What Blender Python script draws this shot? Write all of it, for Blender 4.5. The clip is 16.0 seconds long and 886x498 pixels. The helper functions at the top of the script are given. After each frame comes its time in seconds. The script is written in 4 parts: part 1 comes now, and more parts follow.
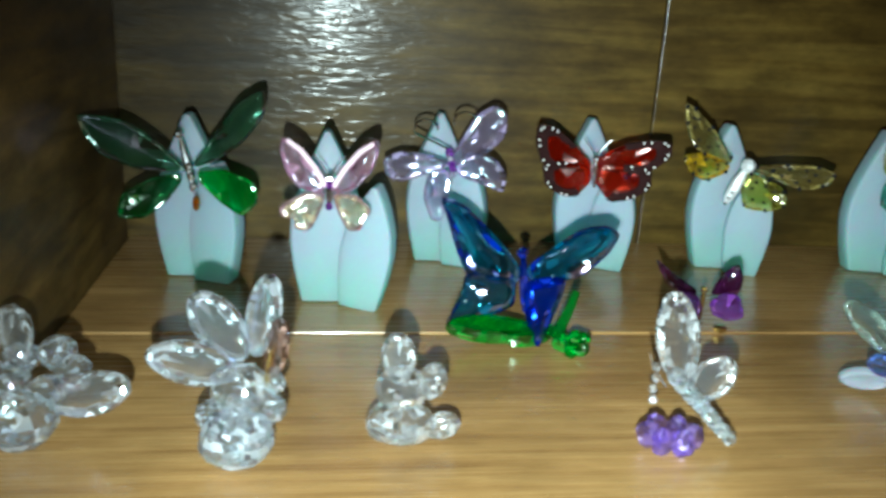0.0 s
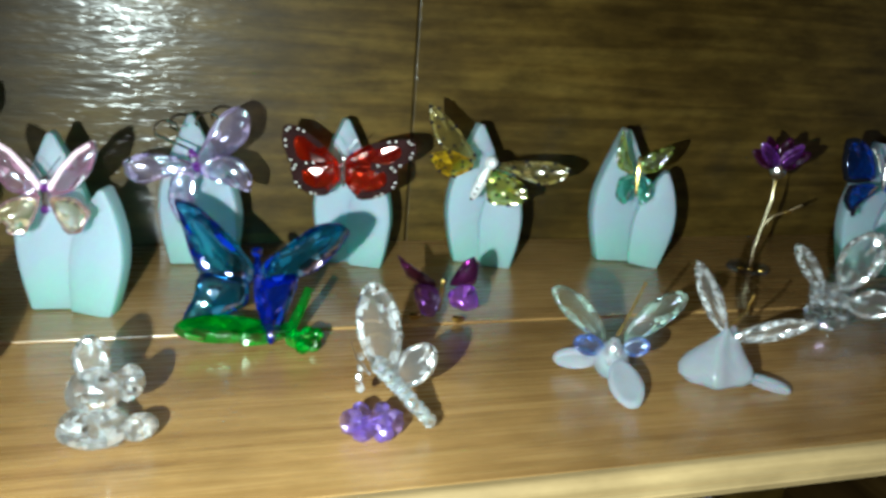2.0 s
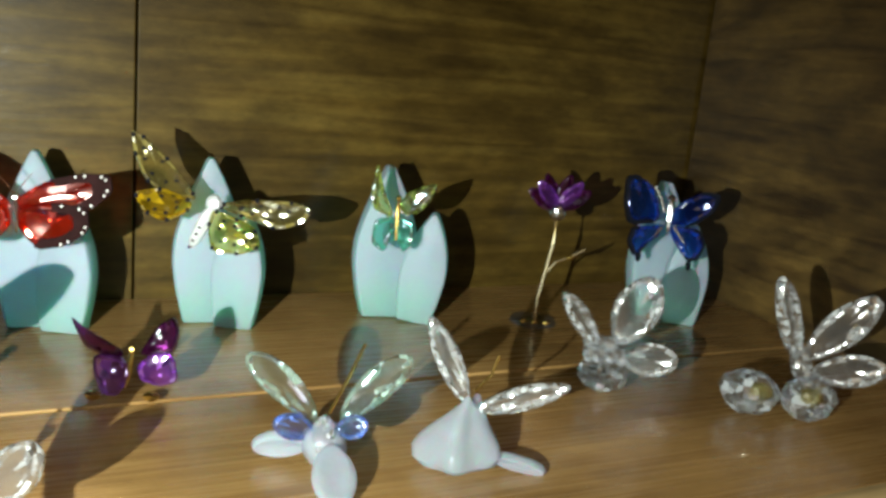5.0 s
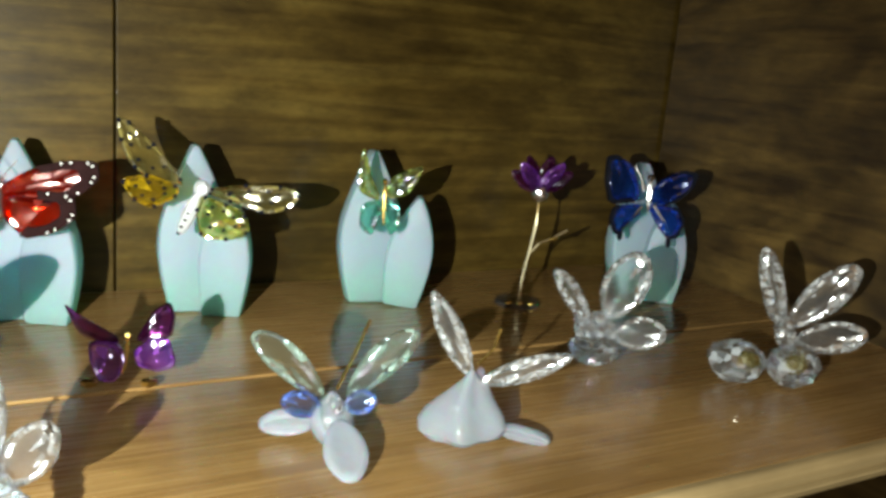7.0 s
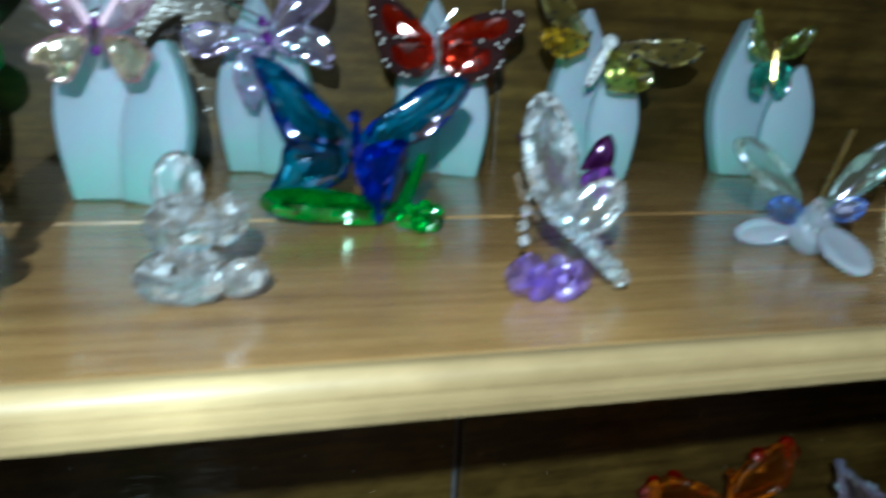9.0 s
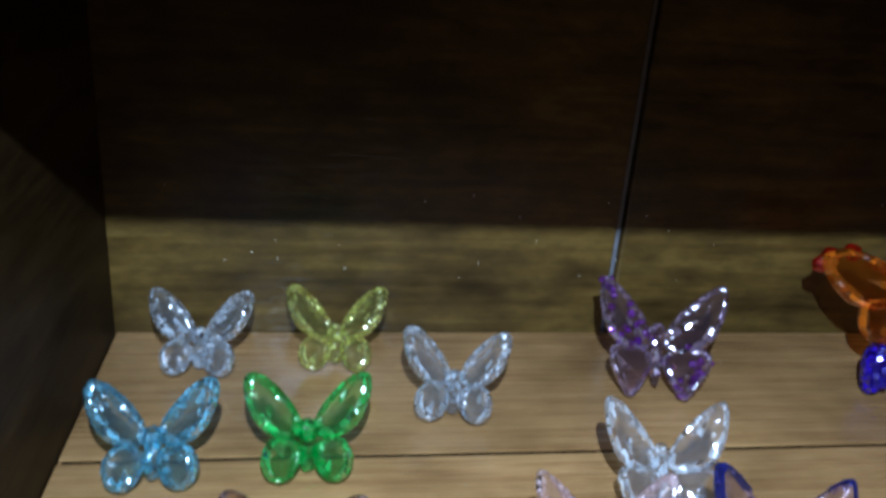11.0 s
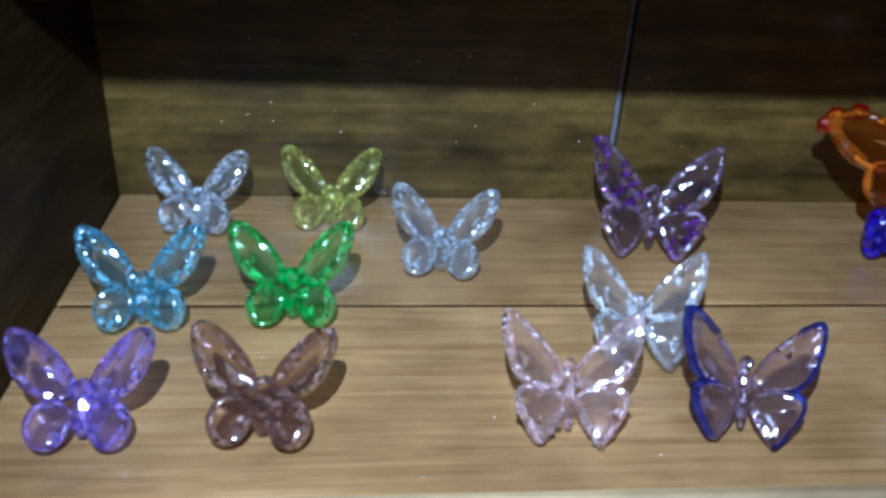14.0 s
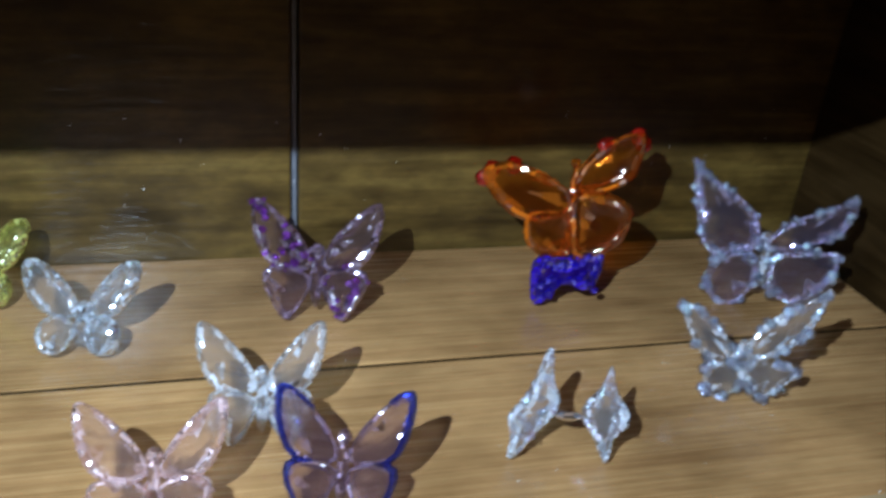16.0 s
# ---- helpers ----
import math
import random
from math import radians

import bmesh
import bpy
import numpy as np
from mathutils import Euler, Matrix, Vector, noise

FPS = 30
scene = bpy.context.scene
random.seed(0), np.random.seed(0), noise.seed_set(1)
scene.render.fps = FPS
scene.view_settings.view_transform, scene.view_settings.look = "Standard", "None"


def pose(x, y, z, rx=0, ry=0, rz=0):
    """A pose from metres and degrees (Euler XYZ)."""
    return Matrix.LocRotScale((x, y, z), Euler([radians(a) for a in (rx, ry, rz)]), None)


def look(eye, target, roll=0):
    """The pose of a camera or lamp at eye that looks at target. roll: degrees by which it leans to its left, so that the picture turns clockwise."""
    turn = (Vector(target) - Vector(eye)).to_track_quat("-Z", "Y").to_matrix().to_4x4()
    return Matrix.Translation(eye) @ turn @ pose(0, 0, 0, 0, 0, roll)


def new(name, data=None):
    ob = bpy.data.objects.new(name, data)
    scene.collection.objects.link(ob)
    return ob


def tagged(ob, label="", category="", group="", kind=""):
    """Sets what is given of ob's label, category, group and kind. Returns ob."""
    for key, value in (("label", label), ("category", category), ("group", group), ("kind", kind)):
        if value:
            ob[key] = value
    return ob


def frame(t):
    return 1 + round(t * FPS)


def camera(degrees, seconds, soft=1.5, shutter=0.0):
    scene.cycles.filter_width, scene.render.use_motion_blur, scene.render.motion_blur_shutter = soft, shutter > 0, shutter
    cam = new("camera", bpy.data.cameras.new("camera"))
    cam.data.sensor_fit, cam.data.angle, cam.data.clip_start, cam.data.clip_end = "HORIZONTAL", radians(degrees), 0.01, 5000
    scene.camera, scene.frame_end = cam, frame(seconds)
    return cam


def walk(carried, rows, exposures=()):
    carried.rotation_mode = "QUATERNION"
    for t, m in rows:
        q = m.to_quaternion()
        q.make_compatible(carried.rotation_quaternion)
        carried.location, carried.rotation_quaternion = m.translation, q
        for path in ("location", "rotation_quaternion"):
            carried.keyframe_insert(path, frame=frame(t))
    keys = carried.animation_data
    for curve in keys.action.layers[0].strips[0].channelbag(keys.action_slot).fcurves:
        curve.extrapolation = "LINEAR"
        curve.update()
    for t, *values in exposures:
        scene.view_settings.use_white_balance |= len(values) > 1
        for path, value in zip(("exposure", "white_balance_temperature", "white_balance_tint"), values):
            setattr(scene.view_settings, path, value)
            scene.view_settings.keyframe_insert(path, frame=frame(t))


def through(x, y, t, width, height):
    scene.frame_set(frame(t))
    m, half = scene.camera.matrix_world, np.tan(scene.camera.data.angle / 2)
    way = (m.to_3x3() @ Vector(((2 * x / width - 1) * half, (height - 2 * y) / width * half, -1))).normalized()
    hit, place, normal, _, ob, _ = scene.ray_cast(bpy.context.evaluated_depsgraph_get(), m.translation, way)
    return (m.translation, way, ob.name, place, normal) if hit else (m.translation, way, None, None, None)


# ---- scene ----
cam = camera(55.57, 16.0, soft=3.2, shutter=0.5)
PATH = [
    (0.0, pose(0.1101, -0.4500, 0.1457, 71.57, -3.04, -6.79)),
    (0.5, pose(0.1227, -0.4488, 0.1420, 72.03, -3.22, -8.16)),
    (1.0, pose(0.1323, -0.4561, 0.1426, 72.32, -3.96, -10.70)),
    (1.5, pose(0.1474, -0.4624, 0.1482, 72.12, -4.36, -13.94)),
    (2.0, pose(0.1615, -0.4665, 0.1469, 72.61, -4.18, -16.32)),
    (2.5, pose(0.1738, -0.4513, 0.1410, 73.10, -3.66, -18.91)),
    (3.0, pose(0.2062, -0.4316, 0.1273, 74.68, -4.72, -22.36)),
    (3.5, pose(0.2317, -0.4287, 0.1284, 75.93, -4.46, -24.34)),
    (4.0, pose(0.2409, -0.4245, 0.1319, 76.93, -5.29, -25.06)),
    (6.5, pose(0.2374, -0.4280, 0.1291, 77.13, -4.73, -27.21)),
    (7.0, pose(0.2260, -0.4226, 0.1229, 77.42, -4.78, -28.79)),
    (7.5, pose(0.2093, -0.4143, 0.1173, 77.97, -4.70, -27.74)),
    (8.0, pose(0.1802, -0.4075, 0.1012, 79.24, -4.89, -24.60)),
    (8.5, pose(0.1654, -0.3988, 0.0819, 77.48, -2.79, -22.41)),
    (9.0, pose(0.1327, -0.4053, 0.0643, 75.35, -2.85, -16.87)),
    (9.5, pose(0.1092, -0.4078, 0.0330, 75.38, -1.52, -12.24)),
    (10.0, pose(0.1022, -0.4131, 0.0124, 73.77, -2.54, -10.34)),
    (12.5, pose(0.1110, -0.4315, -0.0317, 60.94, -4.55, -6.16)),
    (13.0, pose(0.1123, -0.4353, -0.0330, 60.88, -4.55, -6.12)),
    (13.5, pose(0.1227, -0.4391, -0.0322, 60.97, -3.59, -5.15)),
    (14.0, pose(0.1342, -0.4373, -0.0332, 61.08, -2.92, -4.67)),
    (14.5, pose(0.1655, -0.4303, -0.0349, 60.90, -2.76, -6.47)),
    (15.0, pose(0.1938, -0.4316, -0.0306, 60.86, -3.23, -10.55)),
    (15.5, pose(0.2202, -0.4326, -0.0223, 61.90, -3.37, -12.43)),
    (16.0, pose(0.2396, -0.4379, -0.0103, 62.97, -4.46, -13.75)),
]
walk(cam, PATH, [
    (0.0, -0.12, 6200, -6), (1.5, -0.08, 6200, -3), (2.0, 0.0, 6450, -3), (2.5, 0.25, 6550, -5), (3.1, 0.38, 6750, -4), (3.6, 0.25, 6650, 0), (4.0, 0.37, 6950, 1), (7.0, 0.35, 7350, 5), (7.5, 0.15, 7350, 6), (8.0, -0.15, 6850, 2),
    (8.5, -0.35, 6150, -2), (9.0, -0.65, 5450, -5), (9.5, -0.75, 5450, -1), (10.2, -0.2, 5150, 8), (12.3, 0.47, 4700, 12), (14.5, 0.52, 4600, 13), (16.0, 0.7, 5100, 10),
])

# ---- world, torch, exposure ----
world = bpy.data.worlds.new("world")
scene.world = world
world.use_nodes = True
world.node_tree.nodes["Background"].inputs[0].default_value = (1.0, 0.62, 0.34, 1)
world.node_tree.nodes["Background"].inputs[1].default_value = 0.2
torch = bpy.data.lights.new("torch", "SPOT")
torch.energy, torch.color = 15.5, (0.86, 0.96, 1.0)
torch.spot_size, torch.spot_blend, torch.shadow_soft_size = radians(122), 1.0, 0.0025
TORCH = Vector((0.105, -0.465, 0.122))
lamp = new("torch", torch)
lamp.matrix_world = look(TORCH, (0.35, 0.0, -0.25))

# ---- materials ----
def material(name):
    m = bpy.data.materials.new(name)
    m.use_nodes = True
    n = m.node_tree.nodes
    return m, n, m.node_tree.links, n["Principled BSDF"]


def ramp(nodes, links, source, stops):
    r = nodes.new("ShaderNodeValToRGB")
    while len(r.color_ramp.elements) < len(stops):
        r.color_ramp.elements.new(0.5)
    for e, (p, c) in zip(r.color_ramp.elements, stops):
        e.position, e.color = p, (*c, 1)
    links.new(source, r.inputs[0])
    return r.outputs[0]


def wood(name, dark, mid, light, axis="x", rough=0.3, bump=0.25, stretch=14.0, scale=22.0, coat=0.25, figure=0.9, spec=0.5, ripple=0.15, gloss=0.15, wear=0.3):
    """Varnished timber: long grain, rings, blotches and fine scratches in the varnish."""
    m, n, l, p = material(name)
    tc = n.new("ShaderNodeTexCoord")
    info = n.new("ShaderNodeObjectInfo")
    shift = n.new("ShaderNodeVectorMath"); shift.operation = "SCALE"; shift.inputs[0].default_value = (7, 3, 5)
    l.new(info.outputs["Random"], shift.inputs["Scale"])
    add = n.new("ShaderNodeVectorMath"); add.operation = "ADD"
    l.new(tc.outputs["Object"], add.inputs[0]); l.new(shift.outputs[0], add.inputs[1])
    mp = n.new("ShaderNodeMapping")
    s = [scale] * 3
    s["xyz".index(axis)] = scale / stretch
    mp.inputs["Scale"].default_value = s
    l.new(add.outputs[0], mp.inputs[0])
    big = n.new("ShaderNodeTexNoise"); big.inputs["Scale"].default_value = 1.6; big.inputs["Detail"].default_value = 5; big.inputs["Distortion"].default_value = figure
    l.new(mp.outputs[0], big.inputs[0])
    fine = n.new("ShaderNodeTexNoise"); fine.inputs["Scale"].default_value = 11; fine.inputs["Detail"].default_value = 3; fine.inputs["Distortion"].default_value = 0.5
    mf = n.new("ShaderNodeMapping")
    q = [scale] * 3
    q["xyz".index(axis)] = scale / (stretch * 3.5)
    mf.inputs["Scale"].default_value = q
    l.new(add.outputs[0], mf.inputs[0]); l.new(mf.outputs[0], fine.inputs[0])
    blot = n.new("ShaderNodeTexNoise"); blot.inputs["Scale"].default_value = 9; blot.inputs["Detail"].default_value = 3
    l.new(add.outputs[0], blot.inputs[0])
    mix = n.new("ShaderNodeMix"); mix.inputs[0].default_value = 0.42
    l.new(big.outputs[0], mix.inputs["A"]); l.new(fine.outputs[0], mix.inputs["B"])
    col = ramp(n, l, mix.outputs[0], [(0.33, dark), (0.5, mid), (0.67, light)])
    stain = n.new("ShaderNodeMix"); stain.data_type = "RGBA"; stain.blend_type = "MULTIPLY"; stain.inputs[0].default_value = 0.75
    l.new(col, stain.inputs["A"])
    l.new(ramp(n, l, blot.outputs[0], [(0.34, (0.44, 0.40, 0.34)), (0.64, (1.16, 1.15, 1.12))]), stain.inputs["B"])
    spots = n.new("ShaderNodeTexNoise"); spots.inputs["Scale"].default_value = 75; spots.inputs["Detail"].default_value = 6; spots.inputs["Roughness"].default_value = 0.7
    ms = n.new("ShaderNodeMapping"); e = [1.0] * 3; e["xyz".index(axis)] = 0.45; ms.inputs["Scale"].default_value = e
    l.new(add.outputs[0], ms.inputs[0]); l.new(ms.outputs[0], spots.inputs[0])
    worn = n.new("ShaderNodeMix"); worn.data_type = "RGBA"; worn.blend_type = "MULTIPLY"; worn.inputs[0].default_value = wear
    l.new(stain.outputs["Result"], worn.inputs["A"])
    l.new(ramp(n, l, spots.outputs[0], [(0.34, (0.55, 0.53, 0.48)), (0.52, (1.0, 1.0, 1.0)), (0.70, (1.5, 1.5, 1.55))]), worn.inputs["B"])
    l.new(worn.outputs["Result"], p.inputs["Base Color"])
    rr = n.new("ShaderNodeMapRange"); rr.inputs["To Min"].default_value = rough - 0.08; rr.inputs["To Max"].default_value = rough + 0.12
    l.new(fine.outputs[0], rr.inputs[0]); l.new(rr.outputs[0], p.inputs["Roughness"])
    b = n.new("ShaderNodeBump"); b.inputs["Strength"].default_value = bump; b.inputs["Distance"].default_value = 0.0012
    l.new(mix.outputs[0], b.inputs["Height"]); l.new(b.outputs[0], p.inputs["Normal"])
    p.inputs["Specular IOR Level"].default_value = spec
    p.inputs["Coat Weight"].default_value = coat; p.inputs["Coat Roughness"].default_value = gloss
    mr = n.new("ShaderNodeMapping")
    k = [300.0] * 3
    k["xyz".index(axis)] = 60.0
    mr.inputs["Scale"].default_value = k
    l.new(add.outputs[0], mr.inputs[0])
    wave = n.new("ShaderNodeTexNoise"); wave.inputs["Scale"].default_value = 1.0; wave.inputs["Detail"].default_value = 2; wave.inputs["Distortion"].default_value = 0.6
    l.new(mr.outputs[0], wave.inputs[0])
    b2 = n.new("ShaderNodeBump"); b2.inputs["Strength"].default_value = ripple; b2.inputs["Distance"].default_value = 0.0011
    l.new(wave.outputs[0], b2.inputs["Height"]); l.new(b2.outputs[0], p.inputs["Coat Normal"])
    return m


RIMS = {}


def crystal(name, tint, film=0.0, haze=0.10, rough=0.02, ior=1.5, cell=200.0, dens=0.15):
    """Cut crystal in three grades: clear tables that one sees through, tilted facets that bend the light, and bright cut rims."""
    made = []
    for grade, (see_k, cloud_k, top_k, gloss, tilt, cells) in enumerate(((0.66, 0.10, 0.06, 0.06, 0.22, 0.8), (0.5, 1.2, 0.85, 0.15, 0.85, 3.0), (0.6, 0.9, 0.5, 0.10, 0.5, 1.8))):
        m, n, l, p = material(name + ("", "_rim", "_facet")[grade])
        n.remove(p)
        tc = n.new("ShaderNodeTexCoord")
        vo = n.new("ShaderNodeTexVoronoi"); vo.inputs["Scale"].default_value = cell * cells
        l.new(tc.outputs["Object"], vo.inputs["Vector"])
        sub = n.new("ShaderNodeVectorMath"); sub.operation = "SUBTRACT"; sub.inputs[1].default_value = (0.5, 0.5, 0.5)
        l.new(vo.outputs["Color"], sub.inputs[0])
        sc = n.new("ShaderNodeVectorMath"); sc.operation = "SCALE"; sc.inputs["Scale"].default_value = tilt
        l.new(sub.outputs[0], sc.inputs[0])
        geo = n.new("ShaderNodeNewGeometry")
        ad = n.new("ShaderNodeVectorMath"); ad.operation = "ADD"
        l.new(geo.outputs["Normal"], ad.inputs[0]); l.new(sc.outputs[0], ad.inputs[1])
        nm = n.new("ShaderNodeVectorMath"); nm.operation = "NORMALIZE"
        l.new(ad.outputs[0], nm.inputs[0])
        deep = tuple(c ** 1.5 for c in tint)
        tr = n.new("ShaderNodeBsdfTransparent"); tr.inputs[0].default_value = (*(c ** (dens if grade == 0 else dens * 1.7) for c in tint), 1)
        gl = n.new("ShaderNodeBsdfGlass"); gl.inputs["Color"].default_value = (*(tint if grade else (c ** dens for c in tint)), 1); gl.inputs["Roughness"].default_value = rough; gl.inputs["IOR"].default_value = ior if grade else 1.2
        l.new(nm.outputs[0], gl.inputs["Normal"])
        go = n.new("ShaderNodeBsdfGlossy"); go.inputs["Roughness"].default_value = gloss
        l.new(nm.outputs[0], go.inputs["Normal"])
        if film:
            hs = n.new("ShaderNodeHueSaturation"); hs.inputs["Saturation"].default_value = 0.75; hs.inputs["Color"].default_value = (0.66, 0.78, 1.0, 1)
            bw = n.new("ShaderNodeSeparateColor"); l.new(vo.outputs["Color"], bw.inputs[0])
            mr = n.new("ShaderNodeMapRange"); mr.inputs["To Min"].default_value = 0.3; mr.inputs["To Max"].default_value = 0.72
            l.new(bw.outputs[1], mr.inputs[0]); l.new(mr.outputs[0], hs.inputs["Hue"]); l.new(hs.outputs[0], go.inputs["Color"])
        else:
            go.inputs["Color"].default_value = (*(0.5 + 0.5 * c for c in tint), 1)
        df = n.new("ShaderNodeBsdfDiffuse"); df.inputs[0].default_value = (*deep, 1)
        tl = n.new("ShaderNodeBsdfTranslucent"); tl.inputs[0].default_value = (*deep, 1)
        inner = n.new("ShaderNodeMixShader"); inner.inputs[0].default_value = 0.4
        l.new(df.outputs[0], inner.inputs[1]); l.new(tl.outputs[0], inner.inputs[2])
        see = n.new("ShaderNodeMixShader"); see.inputs[0].default_value = see_k
        l.new(tr.outputs[0], see.inputs[1]); l.new(gl.outputs[0], see.inputs[2])
        cells_of = n.new("ShaderNodeSeparateColor"); l.new(vo.outputs["Color"], cells_of.inputs[0])
        cloud = n.new("ShaderNodeMixShader")
        top = n.new("ShaderNodeMixShader")
        if grade:
            # every facet takes up the light in its own measure
            for mixer, channel, lo, hi in ((cloud, 0, 0.02, min(0.85, haze * cloud_k + (0.45 if grade == 1 else 0.08))), (top, 2, 0.04, top_k)):
                r2 = n.new("ShaderNodeMapRange"); r2.inputs["From Min"].default_value = 0.2; r2.inputs["From Max"].default_value = 0.85
                r2.inputs["To Min"].default_value, r2.inputs["To Max"].default_value = lo, hi
                l.new(cells_of.outputs[channel], r2.inputs[0]); l.new(r2.outputs[0], mixer.inputs[0])
        else:
            cloud.inputs[0].default_value, top.inputs[0].default_value = min(0.6, haze * cloud_k), top_k
        l.new(see.outputs[0], cloud.inputs[1]); l.new(inner.outputs[0], cloud.inputs[2])
        l.new(cloud.outputs[0], top.inputs[1]); l.new(go.outputs[0], top.inputs[2])
        l.new(top.outputs[0], n["Material Output"].inputs[0])
        made.append(m)
    RIMS[made[0].name] = made[1:]
    return made[0]


def enamel(name, colour, rough=0.18, through=0.0, metal=0.0, spread=0.25, size=200):
    m, n, l, p = material(name)
    no = n.new("ShaderNodeTexNoise"); no.inputs["Scale"].default_value = size; no.inputs["Detail"].default_value = 3
    tc = n.new("ShaderNodeTexCoord"); l.new(tc.outputs["Object"], no.inputs[0])
    l.new(ramp(n, l, no.outputs[0], [(0.3, tuple(c * (1 - spread) for c in colour)), (0.7, tuple(min(1, c * (1 + spread)) for c in colour))]), p.inputs["Base Color"])
    p.inputs["Roughness"].default_value, p.inputs["Metallic"].default_value = rough, metal
    p.inputs["Transmission Weight"].default_value = through
    b = n.new("ShaderNodeBump"); b.inputs["Strength"].default_value = 0.12; b.inputs["Distance"].default_value = 0.0004
    l.new(no.outputs[0], b.inputs["Height"]); l.new(b.outputs[0], p.inputs["Normal"])
    return m


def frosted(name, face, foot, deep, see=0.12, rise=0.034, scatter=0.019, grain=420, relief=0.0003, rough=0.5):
    """Sandblasted glass: icy white above; the green glow of light at the foot is put into the colour; light spreads
    inside it and leaves it greener.
    """
    m, n, l, p = material(name)
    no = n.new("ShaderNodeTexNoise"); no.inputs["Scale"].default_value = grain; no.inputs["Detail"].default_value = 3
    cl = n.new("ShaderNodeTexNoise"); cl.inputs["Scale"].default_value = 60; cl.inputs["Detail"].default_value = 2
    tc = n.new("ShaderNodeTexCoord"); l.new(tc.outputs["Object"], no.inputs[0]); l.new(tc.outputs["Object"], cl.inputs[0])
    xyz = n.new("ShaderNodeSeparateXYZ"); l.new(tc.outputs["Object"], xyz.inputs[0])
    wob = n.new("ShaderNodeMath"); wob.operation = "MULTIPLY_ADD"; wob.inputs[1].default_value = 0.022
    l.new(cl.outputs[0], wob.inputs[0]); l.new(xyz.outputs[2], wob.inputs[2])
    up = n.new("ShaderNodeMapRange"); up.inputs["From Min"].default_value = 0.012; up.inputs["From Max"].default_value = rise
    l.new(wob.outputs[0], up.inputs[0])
    # greener colour low down stands in for light glowing through the base
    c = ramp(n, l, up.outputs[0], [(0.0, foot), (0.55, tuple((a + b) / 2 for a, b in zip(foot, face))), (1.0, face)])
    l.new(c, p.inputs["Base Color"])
    p.inputs["Roughness"].default_value = rough
    p.inputs["Subsurface Weight"].default_value = 0.6
    p.inputs["Subsurface Radius"].default_value = (0.22, 1.0, 0.62)
    p.inputs["Subsurface Scale"].default_value = scatter
    b = n.new("ShaderNodeBump"); b.inputs["Strength"].default_value = 0.25; b.inputs["Distance"].default_value = relief
    l.new(no.outputs[0], b.inputs["Height"]); l.new(b.outputs[0], p.inputs["Normal"])
    t = n.new("ShaderNodeBsdfTranslucent"); t.inputs[0].default_value = (*deep, 1)
    mx = n.new("ShaderNodeMixShader"); mx.inputs[0].default_value = 0.34
    l.new(p.outputs[0], mx.inputs[1]); l.new(t.outputs[0], mx.inputs[2])
    clear = n.new("ShaderNodeBsdfTransparent"); clear.inputs[0].default_value = (*(c ** 0.5 for c in deep), 1)
    thin = n.new("ShaderNodeMixShader"); thin.inputs[0].default_value = see
    l.new(mx.outputs[0], thin.inputs[1]); l.new(clear.outputs[0], thin.inputs[2])
    l.new(thin.outputs[0], n["Material Output"].inputs[0])
    return m


WALL = wood("wall_wood", (0.038, 0.022, 0.0038), (0.077, 0.046, 0.0085), (0.120, 0.077, 0.0155), "x", 0.44, 0.35, 6, 17, 0.38, 2.6, 0.22, 0.5, 0.17, 0.85)
# cabinet side wood with the dimness of the lower compartment put into its colour
DIMMED_SIDE = wood("dimmed_side_wood", (0.010, 0.005, 0.0012), (0.023, 0.0125, 0.0032), (0.040, 0.023, 0.007), "y", 0.5, 0.4, 6, 20, 0.08, 1.6, 0.05, 0.4, 0.3)
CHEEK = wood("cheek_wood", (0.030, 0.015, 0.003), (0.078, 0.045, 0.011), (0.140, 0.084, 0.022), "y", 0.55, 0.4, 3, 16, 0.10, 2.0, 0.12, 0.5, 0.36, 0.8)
VARNISHED = wood("varnished_cheek_wood", (0.030, 0.015, 0.003), (0.078, 0.045, 0.011), (0.140, 0.084, 0.022), "y", 0.55, 0.4, 3, 16, 0.5, 2.0, 0.3, 0.4, 0.42, 0.8)
SHELF = wood("shelf_wood", (0.222, 0.118, 0.042), (0.304, 0.173, 0.063), (0.362, 0.216, 0.083), "x", 0.25, 0.14, 15, 54, 0.32, 2.4, 0.5, 0.12, 0.14)
EDGE = wood("edge_wood", (0.22, 0.145, 0.065), (0.31, 0.22, 0.105), (0.40, 0.29, 0.15), "x", 0.5, 0.15, 30, 40, 0.06, 0.9, 0.3, 0.1, 0.3)
ROOM = enamel("room_plaster", (0.22, 0.18, 0.13), 0.8, size=6)
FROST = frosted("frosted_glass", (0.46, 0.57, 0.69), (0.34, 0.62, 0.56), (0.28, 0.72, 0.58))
MILK = frosted("milky_glass", (0.54, 0.58, 0.65), (0.50, 0.54, 0.60), (0.56, 0.60, 0.68), 0.50, 0.03, 0.006, 150, 0.0022, 0.22)
CLEAR = crystal("clear_crystal", (0.95, 0.975, 1.0), haze=0.42, cell=170)
AURORA = crystal("aurora_crystal", (0.92, 0.96, 1.0), 430, haze=0.46, cell=150)
STRAW = crystal("straw_crystal", (0.62, 0.55, 0.26), haze=0.9, dens=0.3, cell=90)
SPARK = crystal("sparkling_crystal", (0.92, 0.94, 1.0), 430, haze=0.1, cell=260)
STRIP = enamel("grey_strip", (0.16, 0.16, 0.17), 0.5, metal=0.4, spread=0.2)
PEARL = enamel("pearl_enamel", (0.80, 0.82, 0.84), 0.3, metal=0.35, spread=0.1)
GOLD = enamel("gold", (0.85, 0.60, 0.18), 0.22, metal=1.0, spread=0.1)
